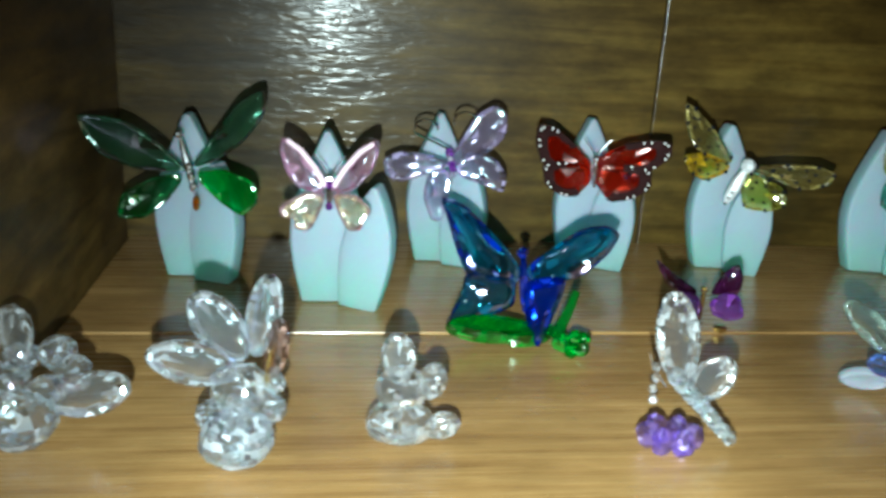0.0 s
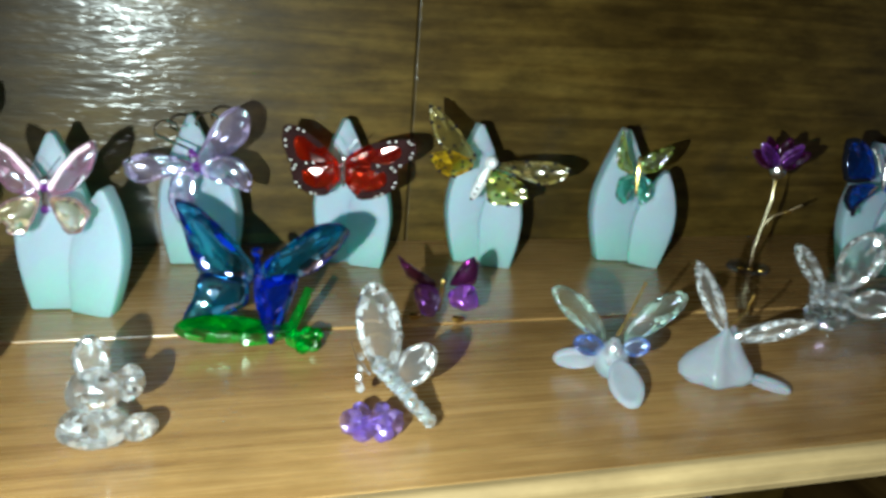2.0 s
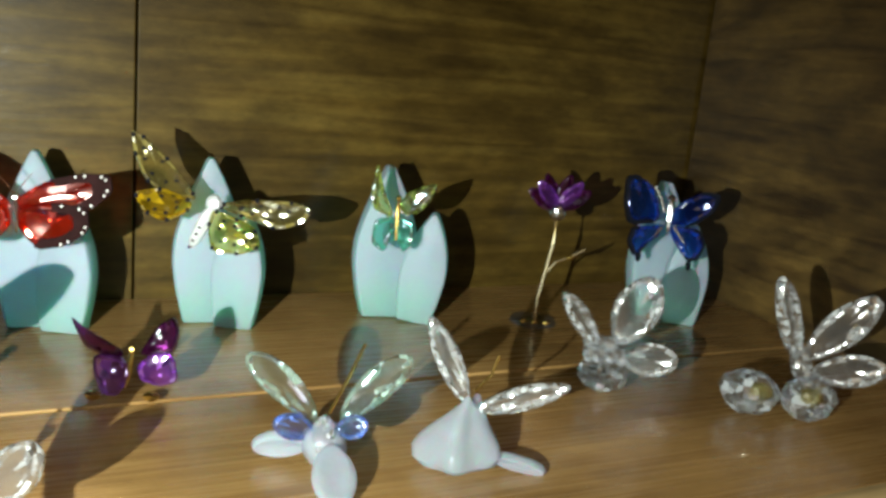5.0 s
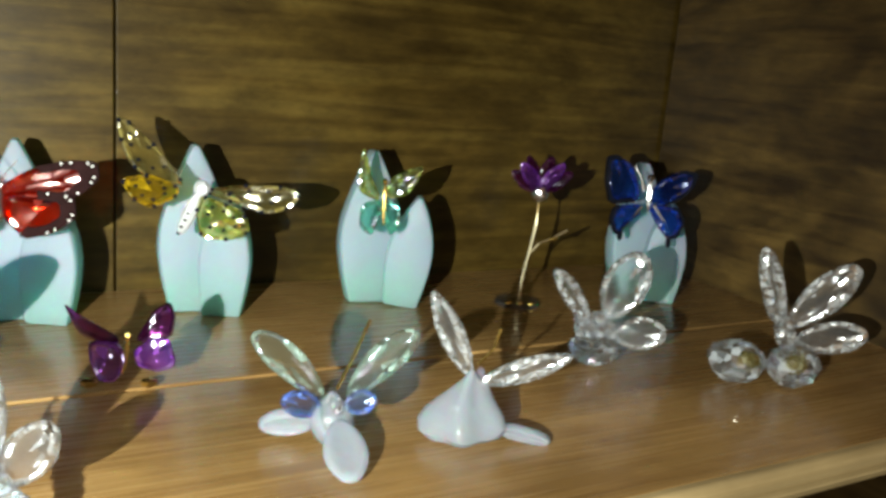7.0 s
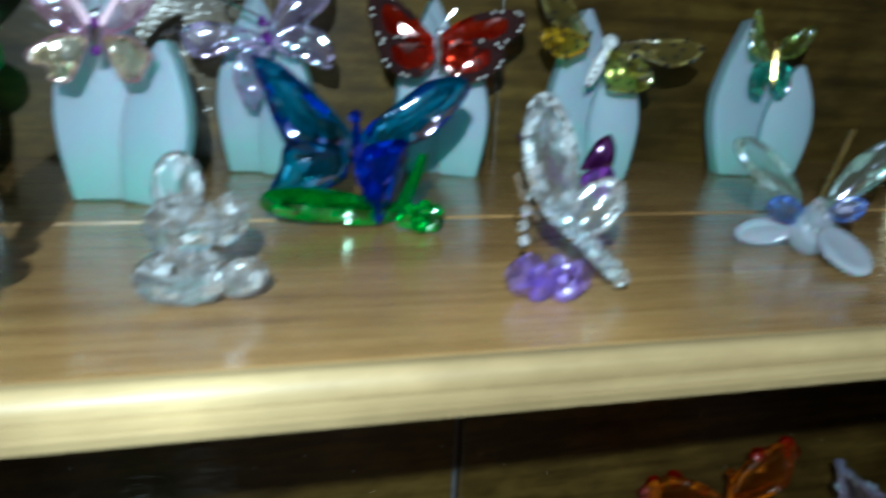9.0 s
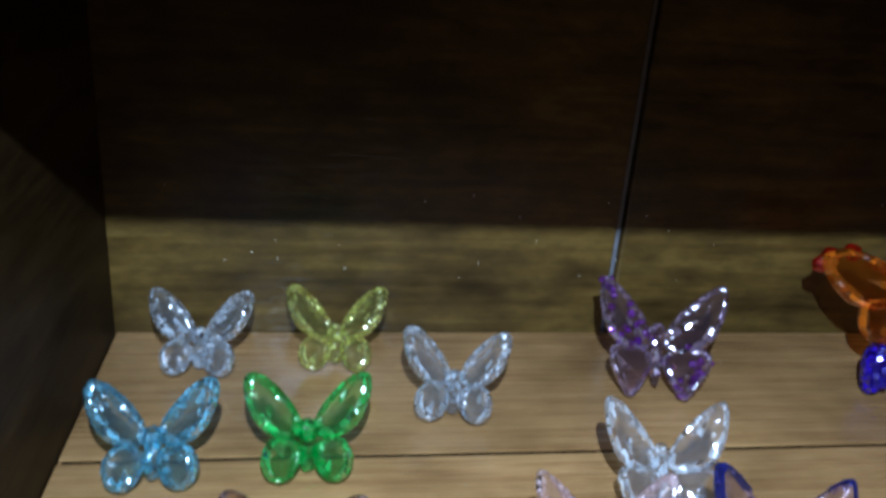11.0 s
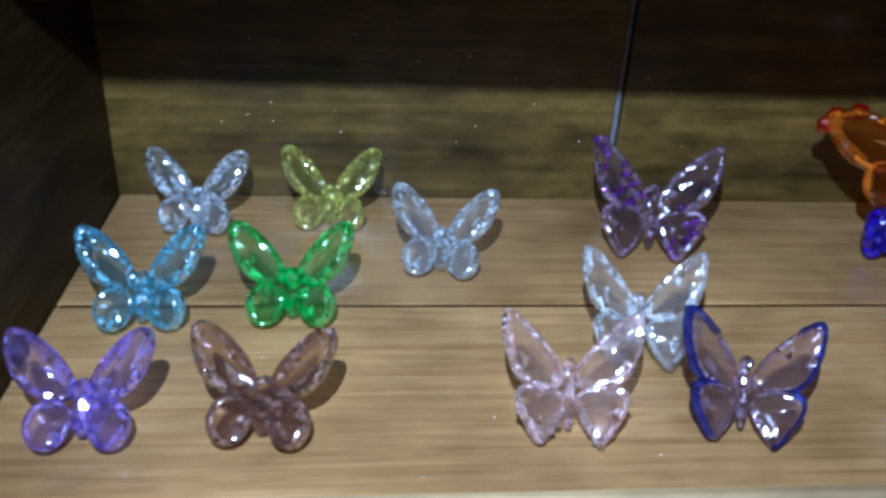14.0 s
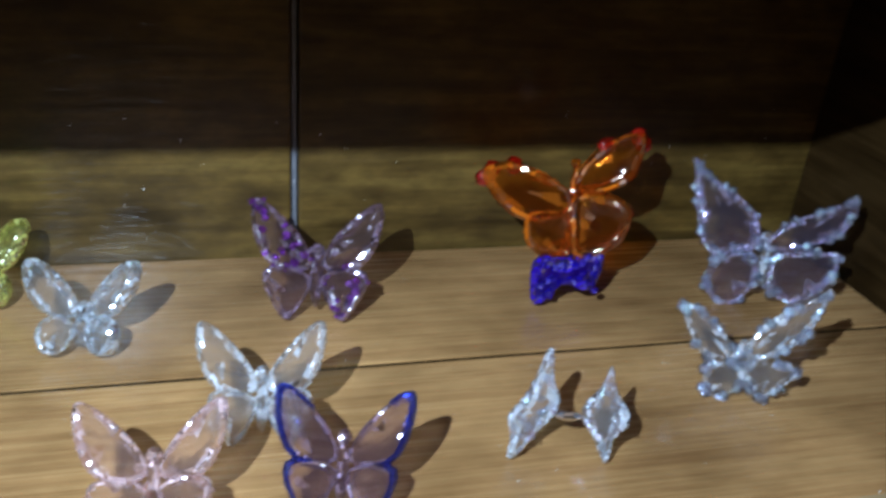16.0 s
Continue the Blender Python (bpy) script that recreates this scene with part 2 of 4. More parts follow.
BRASS = enamel("pale_brass", (0.80, 0.70, 0.46), 0.25, metal=1.0, spread=0.12)
ROYAL = crystal("royal_blue_crystal", (0.03, 0.17, 0.66), haze=0.6, dens=0.45)
DEEP = crystal("deep_green_crystal", (0.04, 0.26, 0.08), haze=0.9, dens=0.45)
BLUSH = enamel("blush_enamel", (0.86, 0.62, 0.72), 0.2, spread=0.08)
SILVER = enamel("silver", (0.80, 0.82, 0.85), 0.2, metal=1.0, spread=0.1)
BLACK = enamel("black_enamel", (0.020, 0.007, 0.007), 0.65)
BLACK.node_tree.nodes["Principled BSDF"].inputs["Specular IOR Level"].default_value = 0.04
WHITE = enamel("white_enamel", (0.85, 0.82, 0.78), 0.3, spread=0.06)
RED = crystal("red_crystal", (0.70, 0.06, 0.02), haze=1.2, rough=0.08, dens=0.45, cell=70)
GREEN = crystal("green_crystal", (0.06, 0.62, 0.12), haze=1.0, rough=0.05, dens=0.45, cell=70)
BOTTLE = crystal("bottle_green_crystal", (0.14, 0.33, 0.20), 380, haze=1.2, dens=0.42, cell=60)
PINK = crystal("pink_crystal", (0.90, 0.60, 0.76), 420, haze=1.1, cell=90)
BEIGE = crystal("champagne_crystal", (0.88, 0.78, 0.56), haze=1.3)
LILAC = crystal("lilac_crystal", (0.72, 0.64, 0.86), 400, haze=1.0, cell=90)
YELLOW = crystal("yellow_crystal", (0.88, 0.66, 0.08), haze=0.8, dens=0.32)
INK = enamel("ink_enamel", (0.004, 0.005, 0.010), 0.7)
INK.node_tree.nodes["Principled BSDF"].inputs["Specular IOR Level"].default_value = 0.1
MOSS = crystal("moss_gold_crystal", (0.52, 0.60, 0.22), 420, haze=0.6, dens=0.4)
OLIVE = crystal("olive_crystal", (0.70, 0.70, 0.16), haze=0.45, dens=0.32)
TEAL = crystal("teal_crystal", (0.26, 0.72, 0.58), 420, haze=0.7, dens=0.5)
COBALT = crystal("cobalt_crystal", (0.02, 0.10, 0.62), haze=1.1, rough=0.06, dens=0.45, cell=70)
AZURE = crystal("azure_crystal", (0.08, 0.38, 0.54), 420, haze=0.5, rough=0.05, dens=0.45, cell=70)
PURPLE = crystal("purple_crystal", (0.52, 0.20, 0.74), haze=0.9, dens=0.45, cell=70)
PLUM = crystal("plum_crystal", (0.22, 0.03, 0.20), haze=1.0, dens=0.45, cell=70)
ICE = crystal("ice_crystal", (0.90, 0.95, 1.0), haze=0.44)
SKY = crystal("sky_crystal", (0.50, 0.83, 0.96), haze=0.34)
LIME = crystal("lime_crystal", (0.92, 0.95, 0.40), haze=0.36)
LEAF = crystal("leaf_green_crystal", (0.28, 0.86, 0.28), haze=0.34)
VIOLET = crystal("violet_crystal", (0.62, 0.48, 0.97), haze=0.34)
SMOKE = crystal("smoky_crystal", (0.58, 0.43, 0.38), haze=0.34, dens=0.32)
ROSE = crystal("rose_crystal", (0.94, 0.79, 0.79), haze=0.36)
NAVY = crystal("navy_rim_crystal", (0.10, 0.16, 0.90), haze=0.2, dens=0.45)
MAUVE = crystal("mauve_crystal", (0.56, 0.45, 0.56), haze=0.3, dens=0.22)
AMBER = crystal("amber_crystal", (0.83, 0.34, 0.025), haze=0.3, dens=0.42, cell=60)
FLAME = crystal("flame_red_crystal", (0.78, 0.07, 0.02), haze=0.8, dens=0.45)
INDIGO = crystal("indigo_crystal", (0.14, 0.06, 0.72), haze=1.2, dens=0.45)
FLASH = crystal("blue_flash_crystal", (0.32, 0.48, 0.96), 440, haze=0.35)
RAINBOW = crystal("rainbow_crystal", (0.72, 0.88, 0.80), 430, haze=0.3, cell=110)
HELIO = crystal("lavender_crystal", (0.80, 0.72, 0.92), 460, haze=0.26)

RIMS["azure_crystal"][0] = RIMS["cobalt_crystal"][0]


# ---- shapes ----
def link(name, bm, mat, parent=None, m=None, smooth=False, label=""):
    me = bpy.data.meshes.new(name)
    bm.normal_update()
    bm.to_mesh(me)
    bm.free()
    me.materials.append(mat)
    if mat.name in RIMS:
        for extra in RIMS[mat.name]:
            me.materials.append(extra)
    if smooth:
        me.shade_smooth()
        me.set_sharp_from_angle(angle=radians(38))
    ob = new(name, me)
    if parent:
        ob.parent = parent
    if m is not None:
        ob.matrix_basis = m
    if label:
        ob["label"] = label
    return ob


def part(name, bm, mat, parent, label="", m=None, smooth=False):
    return link(name, bm, mat, parent, m, smooth, label)


def thing(name, m, label, category, group=""):
    ob = new(name)
    ob.empty_display_size = 0.01
    ob.matrix_basis = m
    return tagged(ob, label, category, group)


def box(a, b, bevel=0.0, segments=2):
    bm = bmesh.new()
    bmesh.ops.create_cube(bm, size=1)
    for v in bm.verts:
        v.co = [a[i] + (v.co[i] + 0.5) * (b[i] - a[i]) for i in range(3)]
    if bevel:
        bmesh.ops.bevel(bm, geom=bm.edges[:], offset=bevel, segments=segments, profile=0.5, affect="EDGES")
    return bm


def smooth_outline(points, times=1, k=0.25):
    """Rounds a closed outline by cutting its corners."""
    for _ in range(times):
        out = []
        for i, a in enumerate(points):
            b = points[(i + 1) % len(points)]
            out += [(a[0] * (1 - k) + b[0] * k, a[1] * (1 - k) + b[1] * k), (a[0] * k + b[0] * (1 - k), a[1] * k + b[1] * (1 - k))]
        points = out
    return points


def wing(points, thick, s=1.0, inner=0.78, edge=0.35, jitter=0.0, hollow=False, cuts=4):
    """A cut wing in the xz plane: a rounded bright rim, a thin ring of long facets and a clear table on both faces."""
    pts = [(u * s, v * s) for u, v in points]
    if len(pts) < 40:
        pts = smooth_outline(pts)
    n = len(pts)
    cu, cv = sum(p[0] for p in pts) / n, sum(p[1] for p in pts) / n
    span = max(math.hypot(u - cu, v - cv) for u, v in pts)
    rim = (1 - inner) * 0.85 * span
    bm = bmesh.new()
    rnd = random.Random(n + int(1e5 * abs(cu)))
    flat = 0.40 if hollow else 0.58
    rings = []
    wob = [1 + rnd.uniform(-jitter, jitter) for _ in range(n // cuts + 2)]
    for k, y in ((0, -edge / 2), (0.4, -0.46), (1, -0.52), (1.7, -flat), (1.7, flat), (1, 0.52), (0.4, 0.46), (0, edge / 2)):
        r = []
        for i, (u, v) in enumerate(pts):
            d = math.hypot(u - cu, v - cv) or 1e-6
            q = max(1 - k * rim / d, 0.62 - 0.14 * k) * (wob[i // cuts] if k > 1 else 1)
            r.append(bm.verts.new((cu + (u - cu) * q, y * thick, cv + (v - cv) * q)))
        rings.append(r)
    for a, b, grades in ((0, 1, (1, 2, 2)), (1, 2, (0, 1, 2, 2)), (2, 3, (0, 0, 2)), (4, 5, (0, 0, 2)), (5, 6, (0, 2, 2)), (6, 7, (1, 2, 2)), (7, 0, (1,))):
        g = grades[0]
        for i in range(n):
            if i % cuts == 0:
                g = rnd.choice(grades)
            j = (i + 1) % n
            bm.faces.new((rings[a][i], rings[a][j], rings[b][j], rings[b][i])).material_index = g
    for ring, y in ((rings[3], -1), (rings[4], 1)):
        c = bm.verts.new((cu, y * thick * (0.34 if hollow else 0.68), cv))
        lit = rnd.randrange(n)
        for i in range(n):
            bm.faces.new((ring[i], ring[(i + 1) % n], c)).material_index = 2 if (i - lit) % n < cuts and y < 0 else 0
    bmesh.ops.recalc_face_normals(bm, faces=bm.faces)
    return bm


def band(points, k, thick, s=1.0, outer=0.0):
    """The border of a wing: a flat ring between the outline and its copy shrunk by k, a little thicker than the wing."""
    pts = [(u * s, v * s) for u, v in points]
    n = len(pts)
    cu, cv = sum(p[0] for p in pts) / n, sum(p[1] for p in pts) / n
    bm = bmesh.new()
    rings = []
    for q, y in ((1.04, -0.5), (k, -0.62), (k, 0.62), (1.04, 0.5)):
        rings.append([bm.verts.new((cu + (u - cu) * q, y * thick, cv + (v - cv) * q)) for u, v in pts])
    for a in range(4):
        b = (a + 1) % 4
        for i in range(n):
            j = (i + 1) % n
            if abs(pts[i][0]) >= abs(cu) * outer:
                bm.faces.new((rings[a][i], rings[a][j], rings[b][j], rings[b][i]))
    bmesh.ops.recalc_face_normals(bm, faces=bm.faces)
    return bm


def gem(centre=(0, 0, 0), size=(1, 1, 1), u=7, v=5, turn=0.0, m=None, bm=None):
    """A cut bead: a faceted ball with flat facets."""
    own = bm is None
    bm = bm or bmesh.new()
    mat = Matrix.Translation(centre) @ (m or Matrix()) @ Matrix.Diagonal((*size, 1)) @ Matrix.Rotation(turn, 4, "Z")
    made = bmesh.ops.create_uvsphere(bm, u_segments=u, v_segments=v, radius=1, matrix=mat)
    rnd = random.Random(u * 31 + v + int(1e6 * (size[0] + size[2])))
    for q in made["verts"]:
        k = rnd.uniform(0.95, 1.03)
        q.co = Vector(centre) + (q.co - Vector(centre)) * k
    for f in {f for q in made["verts"] for f in q.link_faces}:
        f.material_index = rnd.choice((0, 0, 0, 0, 1, 2, 2, 2))
    return bm


def tube(points, radius, sides=6, taper=1.0, bm=None):
    bm = bm or bmesh.new()
    pts = [Vector(p) for p in points]
    rings = []
    for i, p in enumerate(pts):
        d = (pts[min(i + 1, len(pts) - 1)] - pts[max(i - 1, 0)]).normalized()
        q = d.to_track_quat("Z", "Y")
        r = radius * (1 + (taper - 1) * i / (len(pts) - 1))
        rings.append([bm.verts.new(p + q @ Vector((math.cos(a) * r, math.sin(a) * r, 0))) for a in (2 * math.pi * k / sides for k in range(sides))])
    for a, b in zip(rings, rings[1:]):
        for k in range(sides):
            j = (k + 1) % sides
            bm.faces.new((a[k], a[j], b[j], b[k]))
    bm.faces.new(rings[0][::-1]); bm.faces.new(rings[-1])
    return bm


def mirror(points):
    return [(-u, v) for u, v in points][::-1]


def turned(angle, pitch=0.0, roll=0.0):
    return Matrix.Rotation(radians(angle), 4, "Z") @ Matrix.Rotation(radians(pitch), 4, "X") @ Matrix.Rotation(radians(roll), 4, "Y")


# ---- the cabinet ----
W, LOW, FRONT, LOWFRONT, TOP = 0.628, -0.2417, -0.2585, -0.237, 0.30
THICK = 0.0115


def structure(name, label, category):
    ob = new(name)
    return tagged(ob, label, category, kind="structure")


def plank(parent, a, b, mat, bevel=0.0015, m=None):
    return part("plank", box(a, b, bevel), mat, parent, m=m)


back = structure("wall_back", "dark brown varnished plank back of the cabinet", "wall")
SEAM, SEAM2 = 0.2855, 0.2765
plank(back, (-0.02, 0, -THICK), (SEAM - 0.0006, 0.016, TOP), WALL, 0.0006)
plank(back, (SEAM + 0.0006, 0.0006, -THICK), (W + 0.02, 0.0166, TOP), WALL, 0.0006)
plank(back, (-0.02, 0, LOW - 0.03), (SEAM2 - 0.0022, 0.016, -THICK - 0.001), WALL)
plank(back, (SEAM2 + 0.0022, 0.0012, LOW - 0.03), (W + 0.02, 0.0172, -THICK - 0.001), WALL)
# added grey strip imitates light caught in the groove between the planks
part("strip", box((SEAM2 - 0.0014, 0.004, LOW - 0.02), (SEAM2 + 0.0014, 0.008, -THICK - 0.001), 0.0006), STRIP, back, "dull grey strip standing in for the gleam of the plank groove")
part("backing", box((-0.02, 0.0178, LOW - 0.03), (W + 0.02, 0.026, TOP)), DIMMED_SIDE, back)

left = structure("wall_left", "dark brown varnished wooden side of the cabinet", "wall")
plank(left, (-0.02, -0.30, -THICK), (0, -0.0005, TOP), CHEEK)
# same side below the shelf, its shade put into the darker wood colour
plank(left, (-0.02, -0.30, LOW - 0.03), (0, -0.0005, -THICK - 0.001), DIMMED_SIDE)
right = structure("wall_right", "dark brown varnished side of the cabinet", "wall")
plank(right, (W, -0.30, -THICK), (W + 0.02, -0.0005, TOP), VARNISHED)
# here too the lower plank takes the wood darkened for shade
plank(right, (0.603, -0.30, LOW - 0.03), (W + 0.02, -0.0005, -THICK - 0.001), DIMMED_SIDE)

ceiling = link("ceiling", box((-0.02, -0.30, TOP), (W + 0.02, 0.026, TOP + 0.018), 0.001), DIMMED_SIDE)
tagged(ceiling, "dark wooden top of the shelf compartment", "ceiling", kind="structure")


def shelf_board(name, z, joint, front, right_end, label, gap=0.0013):
    s = structure(name, label, "shelf")
    plank(s, (0.0005, joint + gap, z - THICK), (right_end - 0.0005, -0.0005, z), SHELF, 0.0005)
    plank(s, (0.0005, front + 0.006, z - THICK), (right_end - 0.0005, joint - gap, z), SHELF, 0.0005)
    # rounded front lip with two shallow grooves
    bm = bmesh.new()
    prof = []
    for k in range(9):
        a = math.pi / 2 + k * math.pi / 16
        prof.append((front + 0.004 + 0.004 * math.cos(a), z - 0.004 + 0.004 * math.sin(a)))
    prof += [(front, z - 0.0052), (front + 0.0006, z - 0.0056), (front, z - 0.0060), (front, z - 0.0082), (front + 0.0006, z - 0.0086), (front, z - 0.0090), (front + 0.0008, z - THICK), (front + 0.0058, z - THICK), (front + 0.0058, z)]
    ends = [[bm.verts.new((x, y, zz)) for y, zz in prof] for x in (0.0005, right_end - 0.0005)]
    n = len(prof)
    for i in range(n):
        j = (i + 1) % n
        bm.faces.new((ends[0][i], ends[0][j], ends[1][j], ends[1][i]))
    bm.faces.new(ends[0]); bm.faces.new(ends[1][::-1])
    bmesh.ops.recalc_face_normals(bm, faces=bm.faces)
    part("front_lip", bm, EDGE, s, "pale rounded wooden front edge")
    return s


shelf_board("shelf_upper", 0.0, -0.128, FRONT, W, "brown varnished two-plank wooden shelf with pale rounded edge")
lower = shelf_board("shelf_lower", LOW, -0.1146, LOWFRONT, 0.603, "brown varnished two-plank wooden lower shelf")
# dark strip just below the surface, so the joint reads as a dark line
part("joint_filler", box((0.002, -0.1156, LOW - 0.009), (0.596, -0.1136, LOW - 0.0005)), DIMMED_SIDE, lower, "dark strip in the joint between the planks")

room = structure("room_wall", "dim plaster wall of the room", "wall")
part("panel", box((-2.0, -2.6, -1.1), (2.6, -2.5, 1.6)), ROOM, room)
ground = link("floor", box((-2.0, -2.5, -1.15), (2.6, 0.5, -1.1)), DIMMED_SIDE)
tagged(ground, "dark wooden floor of the room", "floor", kind="structure")

# ---- butterflies ----
ROUND_UP = smooth_outline([(0.05, 0.48), (0.14, 0.74), (0.38, 0.99), (0.62, 1.12), (0.74, 1.06), (0.71, 0.80), (0.56, 0.52), (0.26, 0.40)])
ROUND_LO = smooth_outline([(0.07, 0.34), (0.22, 0.45), (0.42, 0.43), (0.53, 0.23), (0.45, 0.01), (0.27, -0.04), (0.12, 0.10)])
SHARP_UP = smooth_outline([(0.02, 0.46), (0.12, 0.70), (0.36, 0.94), (0.58, 1.08), (0.63, 1.0), (0.60, 0.74), (0.48, 0.48), (0.22, 0.40)])
SHARP_LO = smooth_outline([(0.03, 0.38), (0.22, 0.47), (0.48, 0.46), (0.50, 0.30), (0.38, 0.10), (0.28, -0.04), (0.20, 0.03), (0.08, 0.20)])
WIDE_UP = smooth_outline([(0.02, 0.52), (0.10, 0.62), (0.42, 0.86), (0.78, 0.94), (0.92, 0.86), (0.86, 0.66), (0.60, 0.50), (0.20, 0.44)])
WIDE_LO = smooth_outline([(0.02, 0.44), (0.30, 0.48), (0.62, 0.46), (0.66, 0.28), (0.50, 0.10), (0.24, 0.10), (0.08, 0.26)])
LONG_UP = smooth_outline([(0.02, 0.48), (0.12, 0.66), (0.40, 0.92), (0.66, 1.10), (0.80, 1.12), (0.80, 0.92), (0.62, 0.64), (0.26, 0.42)])
LONG_LO = smooth_outline([(0.02, 0.44), (0.26, 0.44), (0.56, 0.36), (0.66, 0.18), (0.52, 0.02), (0.30, 0.02), (0.10, 0.20)])


CHATON = {}


def chaton(mat, parent, place, r, rnd):
    """One small set stone; all of one colour share a mesh."""
    if mat.name not in CHATON:
        bm = gem((0, 0, 0), (1, 1, 1), 6, 4)
        me = bpy.data.meshes.new("chaton")
        bm.to_mesh(me)
        bm.free()
        for q in (mat, *RIMS[mat.name]):
            me.materials.append(q)
        CHATON[mat.name] = me
    ob = new("chaton", CHATON[mat.name])
    ob.parent = parent
    ob.matrix_basis = Matrix.Translation(place) @ Euler((rnd.random() * 3, rnd.random() * 3, 0)).to_matrix().to_4x4() @ Matrix.Scale(r, 4)
    return ob


PETAL = smooth_outline([(0.0, 0.0), (0.22, 0.30), (0.28, 0.66), (0.14, 0.98), (0.0, 1.04), (-0.14, 0.98), (-0.28, 0.66), (-0.22, 0.30)])


def butterfly(label, m, s, up, lo, mat_up, mat_lo, body, dihedral=25, thick=0.10, sweep=0.0, name="butterfly_figurine", group="", turn=(0, 0), rim=None, dots=None, feelers=None, long_body=0.62, body_r=0.06, hollow=True, jitter=0.03, sprinkle=None, lo_turn=None, shape=None, axis=None, inner=0.84):
    """A butterfly that faces -y, with its lowest point at the origin. dihedral: how far the wings come forward."""
    t = thing(name, m, label, "butterfly", group)
    ups = mat_up if isinstance(mat_up, tuple) else (mat_up, mat_up)
    los = mat_lo if isinstance(mat_lo, tuple) else (mat_lo, mat_lo)
    for side in (0, 1):
        sg = -1 if side == 0 else 1
        for pts, mat, kind, extra in ((up, ups[side], "upper_wing", 0.0), (lo, los[side], "lower_wing", 0.0015)):
            p = pts if side else mirror(pts)
            if shape:
                p = smooth_outline(shape[(0 if kind == "upper_wing" else 2) + side], 1, 0.16)
                mu, mv = sum(q[0] for q in p) / len(p), sum(q[1] for q in p) / len(p)
                p = [(mu + (u - mu) * 1.07, mv + (v - mv) * 1.07) for u, v in p]
            w = part(kind, wing(p, thick * s, s, inner, 0.35, jitter, hollow), mat, t, smooth=True)
            d = dihedral if kind == "upper_wing" or lo_turn is None else lo_turn
            sw = sweep[side] if isinstance(sweep, tuple) else sweep
            w.matrix_basis = Matrix.Translation((0, -extra if kind == "lower_wing" else 0, 0)) @ Matrix.Rotation(radians(-sg * d + turn[side]), 4, "Z") @ Matrix.Rotation(radians(sw * sg), 4, "Y")
            if rim:
                b = part("wing_border", band(p, rim[1], thick * s * 1.0, s, rim[2] if len(rim) > 2 else 0.0), rim[0], w)
            if dots:
                outline = [(u * s * 0.93 + 0.07 * s * sum(a for a, _ in p) / len(p), v * s * 0.93 + 0.07 * s * sum(b for _, b in p) / len(p)) for u, v in p]
                for u, v in outline[::dots[1]]:
                    if rim and len(rim) > 2 and abs(u) < abs(sum(a for a, _ in p)) / len(p) * s:
                        continue
                    if len(dots) > 3:
                        mu, mv = sum(a for a, _ in p) / len(p) * s, sum(b for _, b in p) / len(p) * s
                        part("spot", gem((mu + (u - mu) * dots[3], -thick * s * 0.44, mv + (v - mv) * dots[3]), (dots[2] * s, dots[2] * s * 0.5, dots[2] * s * 0.7), 6, 4), dots[0], w)
                    part("spot", gem((u, -thick * s * 0.64, v), (dots[2] * s, dots[2] * s * 0.5, dots[2] * s), 6, 4), dots[0], w)
            if sprinkle and (kind, side) in sprinkle[1]:
                rnd = random.Random(7 + side)
                n = len(p)
                cu, cv = sum(a for a, _ in p) / n, sum(b for _, b in p) / n
                for i in range(sprinkle[2]):
                    a = p[rnd.randrange(n)]
                    k = rnd.uniform(sprinkle[3], 1.04)
                    chaton(sprinkle[0], w, ((cu + (a[0] - cu) * k) * s, rnd.uniform(-0.6, 0.2) * thick * s, (cv + (a[1] - cv) * k) * s), rnd.uniform(0.022, 0.05) * s * (sprinkle[4] if len(sprinkle) > 4 else 1), rnd)
    if axis:
        a, b = (Vector((q[0] * s, -0.03 * s, q[1] * s)) for q in axis)
        d = (a - b)
        m2 = Matrix.Translation((a + b) / 2) @ d.to_track_quat("Z", "Y").to_matrix().to_4x4()
        part("body", gem((0, 0, 0), (body_r * s, body_r * s, d.length / 2), 8, 7), body, t, m=m2)
        part("head", gem(a, (body_r * 1.25 * s,) * 3, 7, 5), body, t)
        if feelers:
            for sg in (-1, 1):
                part("antenna", tube([a, a + d.normalized() * 0.12 * s + Vector((0.06 * sg * s, -0.02 * s, 0)), a + d.normalized() * 0.24 * s + Vector((0.16 * sg * s, -0.04 * s, 0))], 0.006 * s, 5), feelers, t)
        return t
    if body:
        part("body", gem((0, -0.02 * s, (long_body + 0.1) / 2 * s), (body_r * s, body_r * 1.1 * s, (long_body - 0.08) / 2 * s), 8, 7), body, t)
        part("head", gem((0, -0.03 * s, long_body * s), (body_r * 1.15 * s,) * 3, 7, 5), body, t)
    if feelers:
        for sg in (-1, 1):
            part("antenna", tube([(0.02 * sg * s, 0, long_body * s), (0.07 * sg * s, -0.02 * s, (long_body + 0.16) * s), (0.16 * sg * s, -0.04 * s, (long_body + 0.28) * s)], 0.012 * s, 5), feelers, t)
    return t


def low(x, y, yaw, lean, z=LOW):
    return Matrix.Translation((x, y, z)) @ Matrix.Rotation(radians(yaw), 4, "Z") @ Matrix.Rotation(radians(-lean), 4, "X")


def perched(x, y, z, yaw, lean=12):
    return Matrix.Translation((x, y, z)) @ Matrix.Rotation(radians(yaw), 4, "Z") @ Matrix.Rotation(radians(-lean), 4, "X")


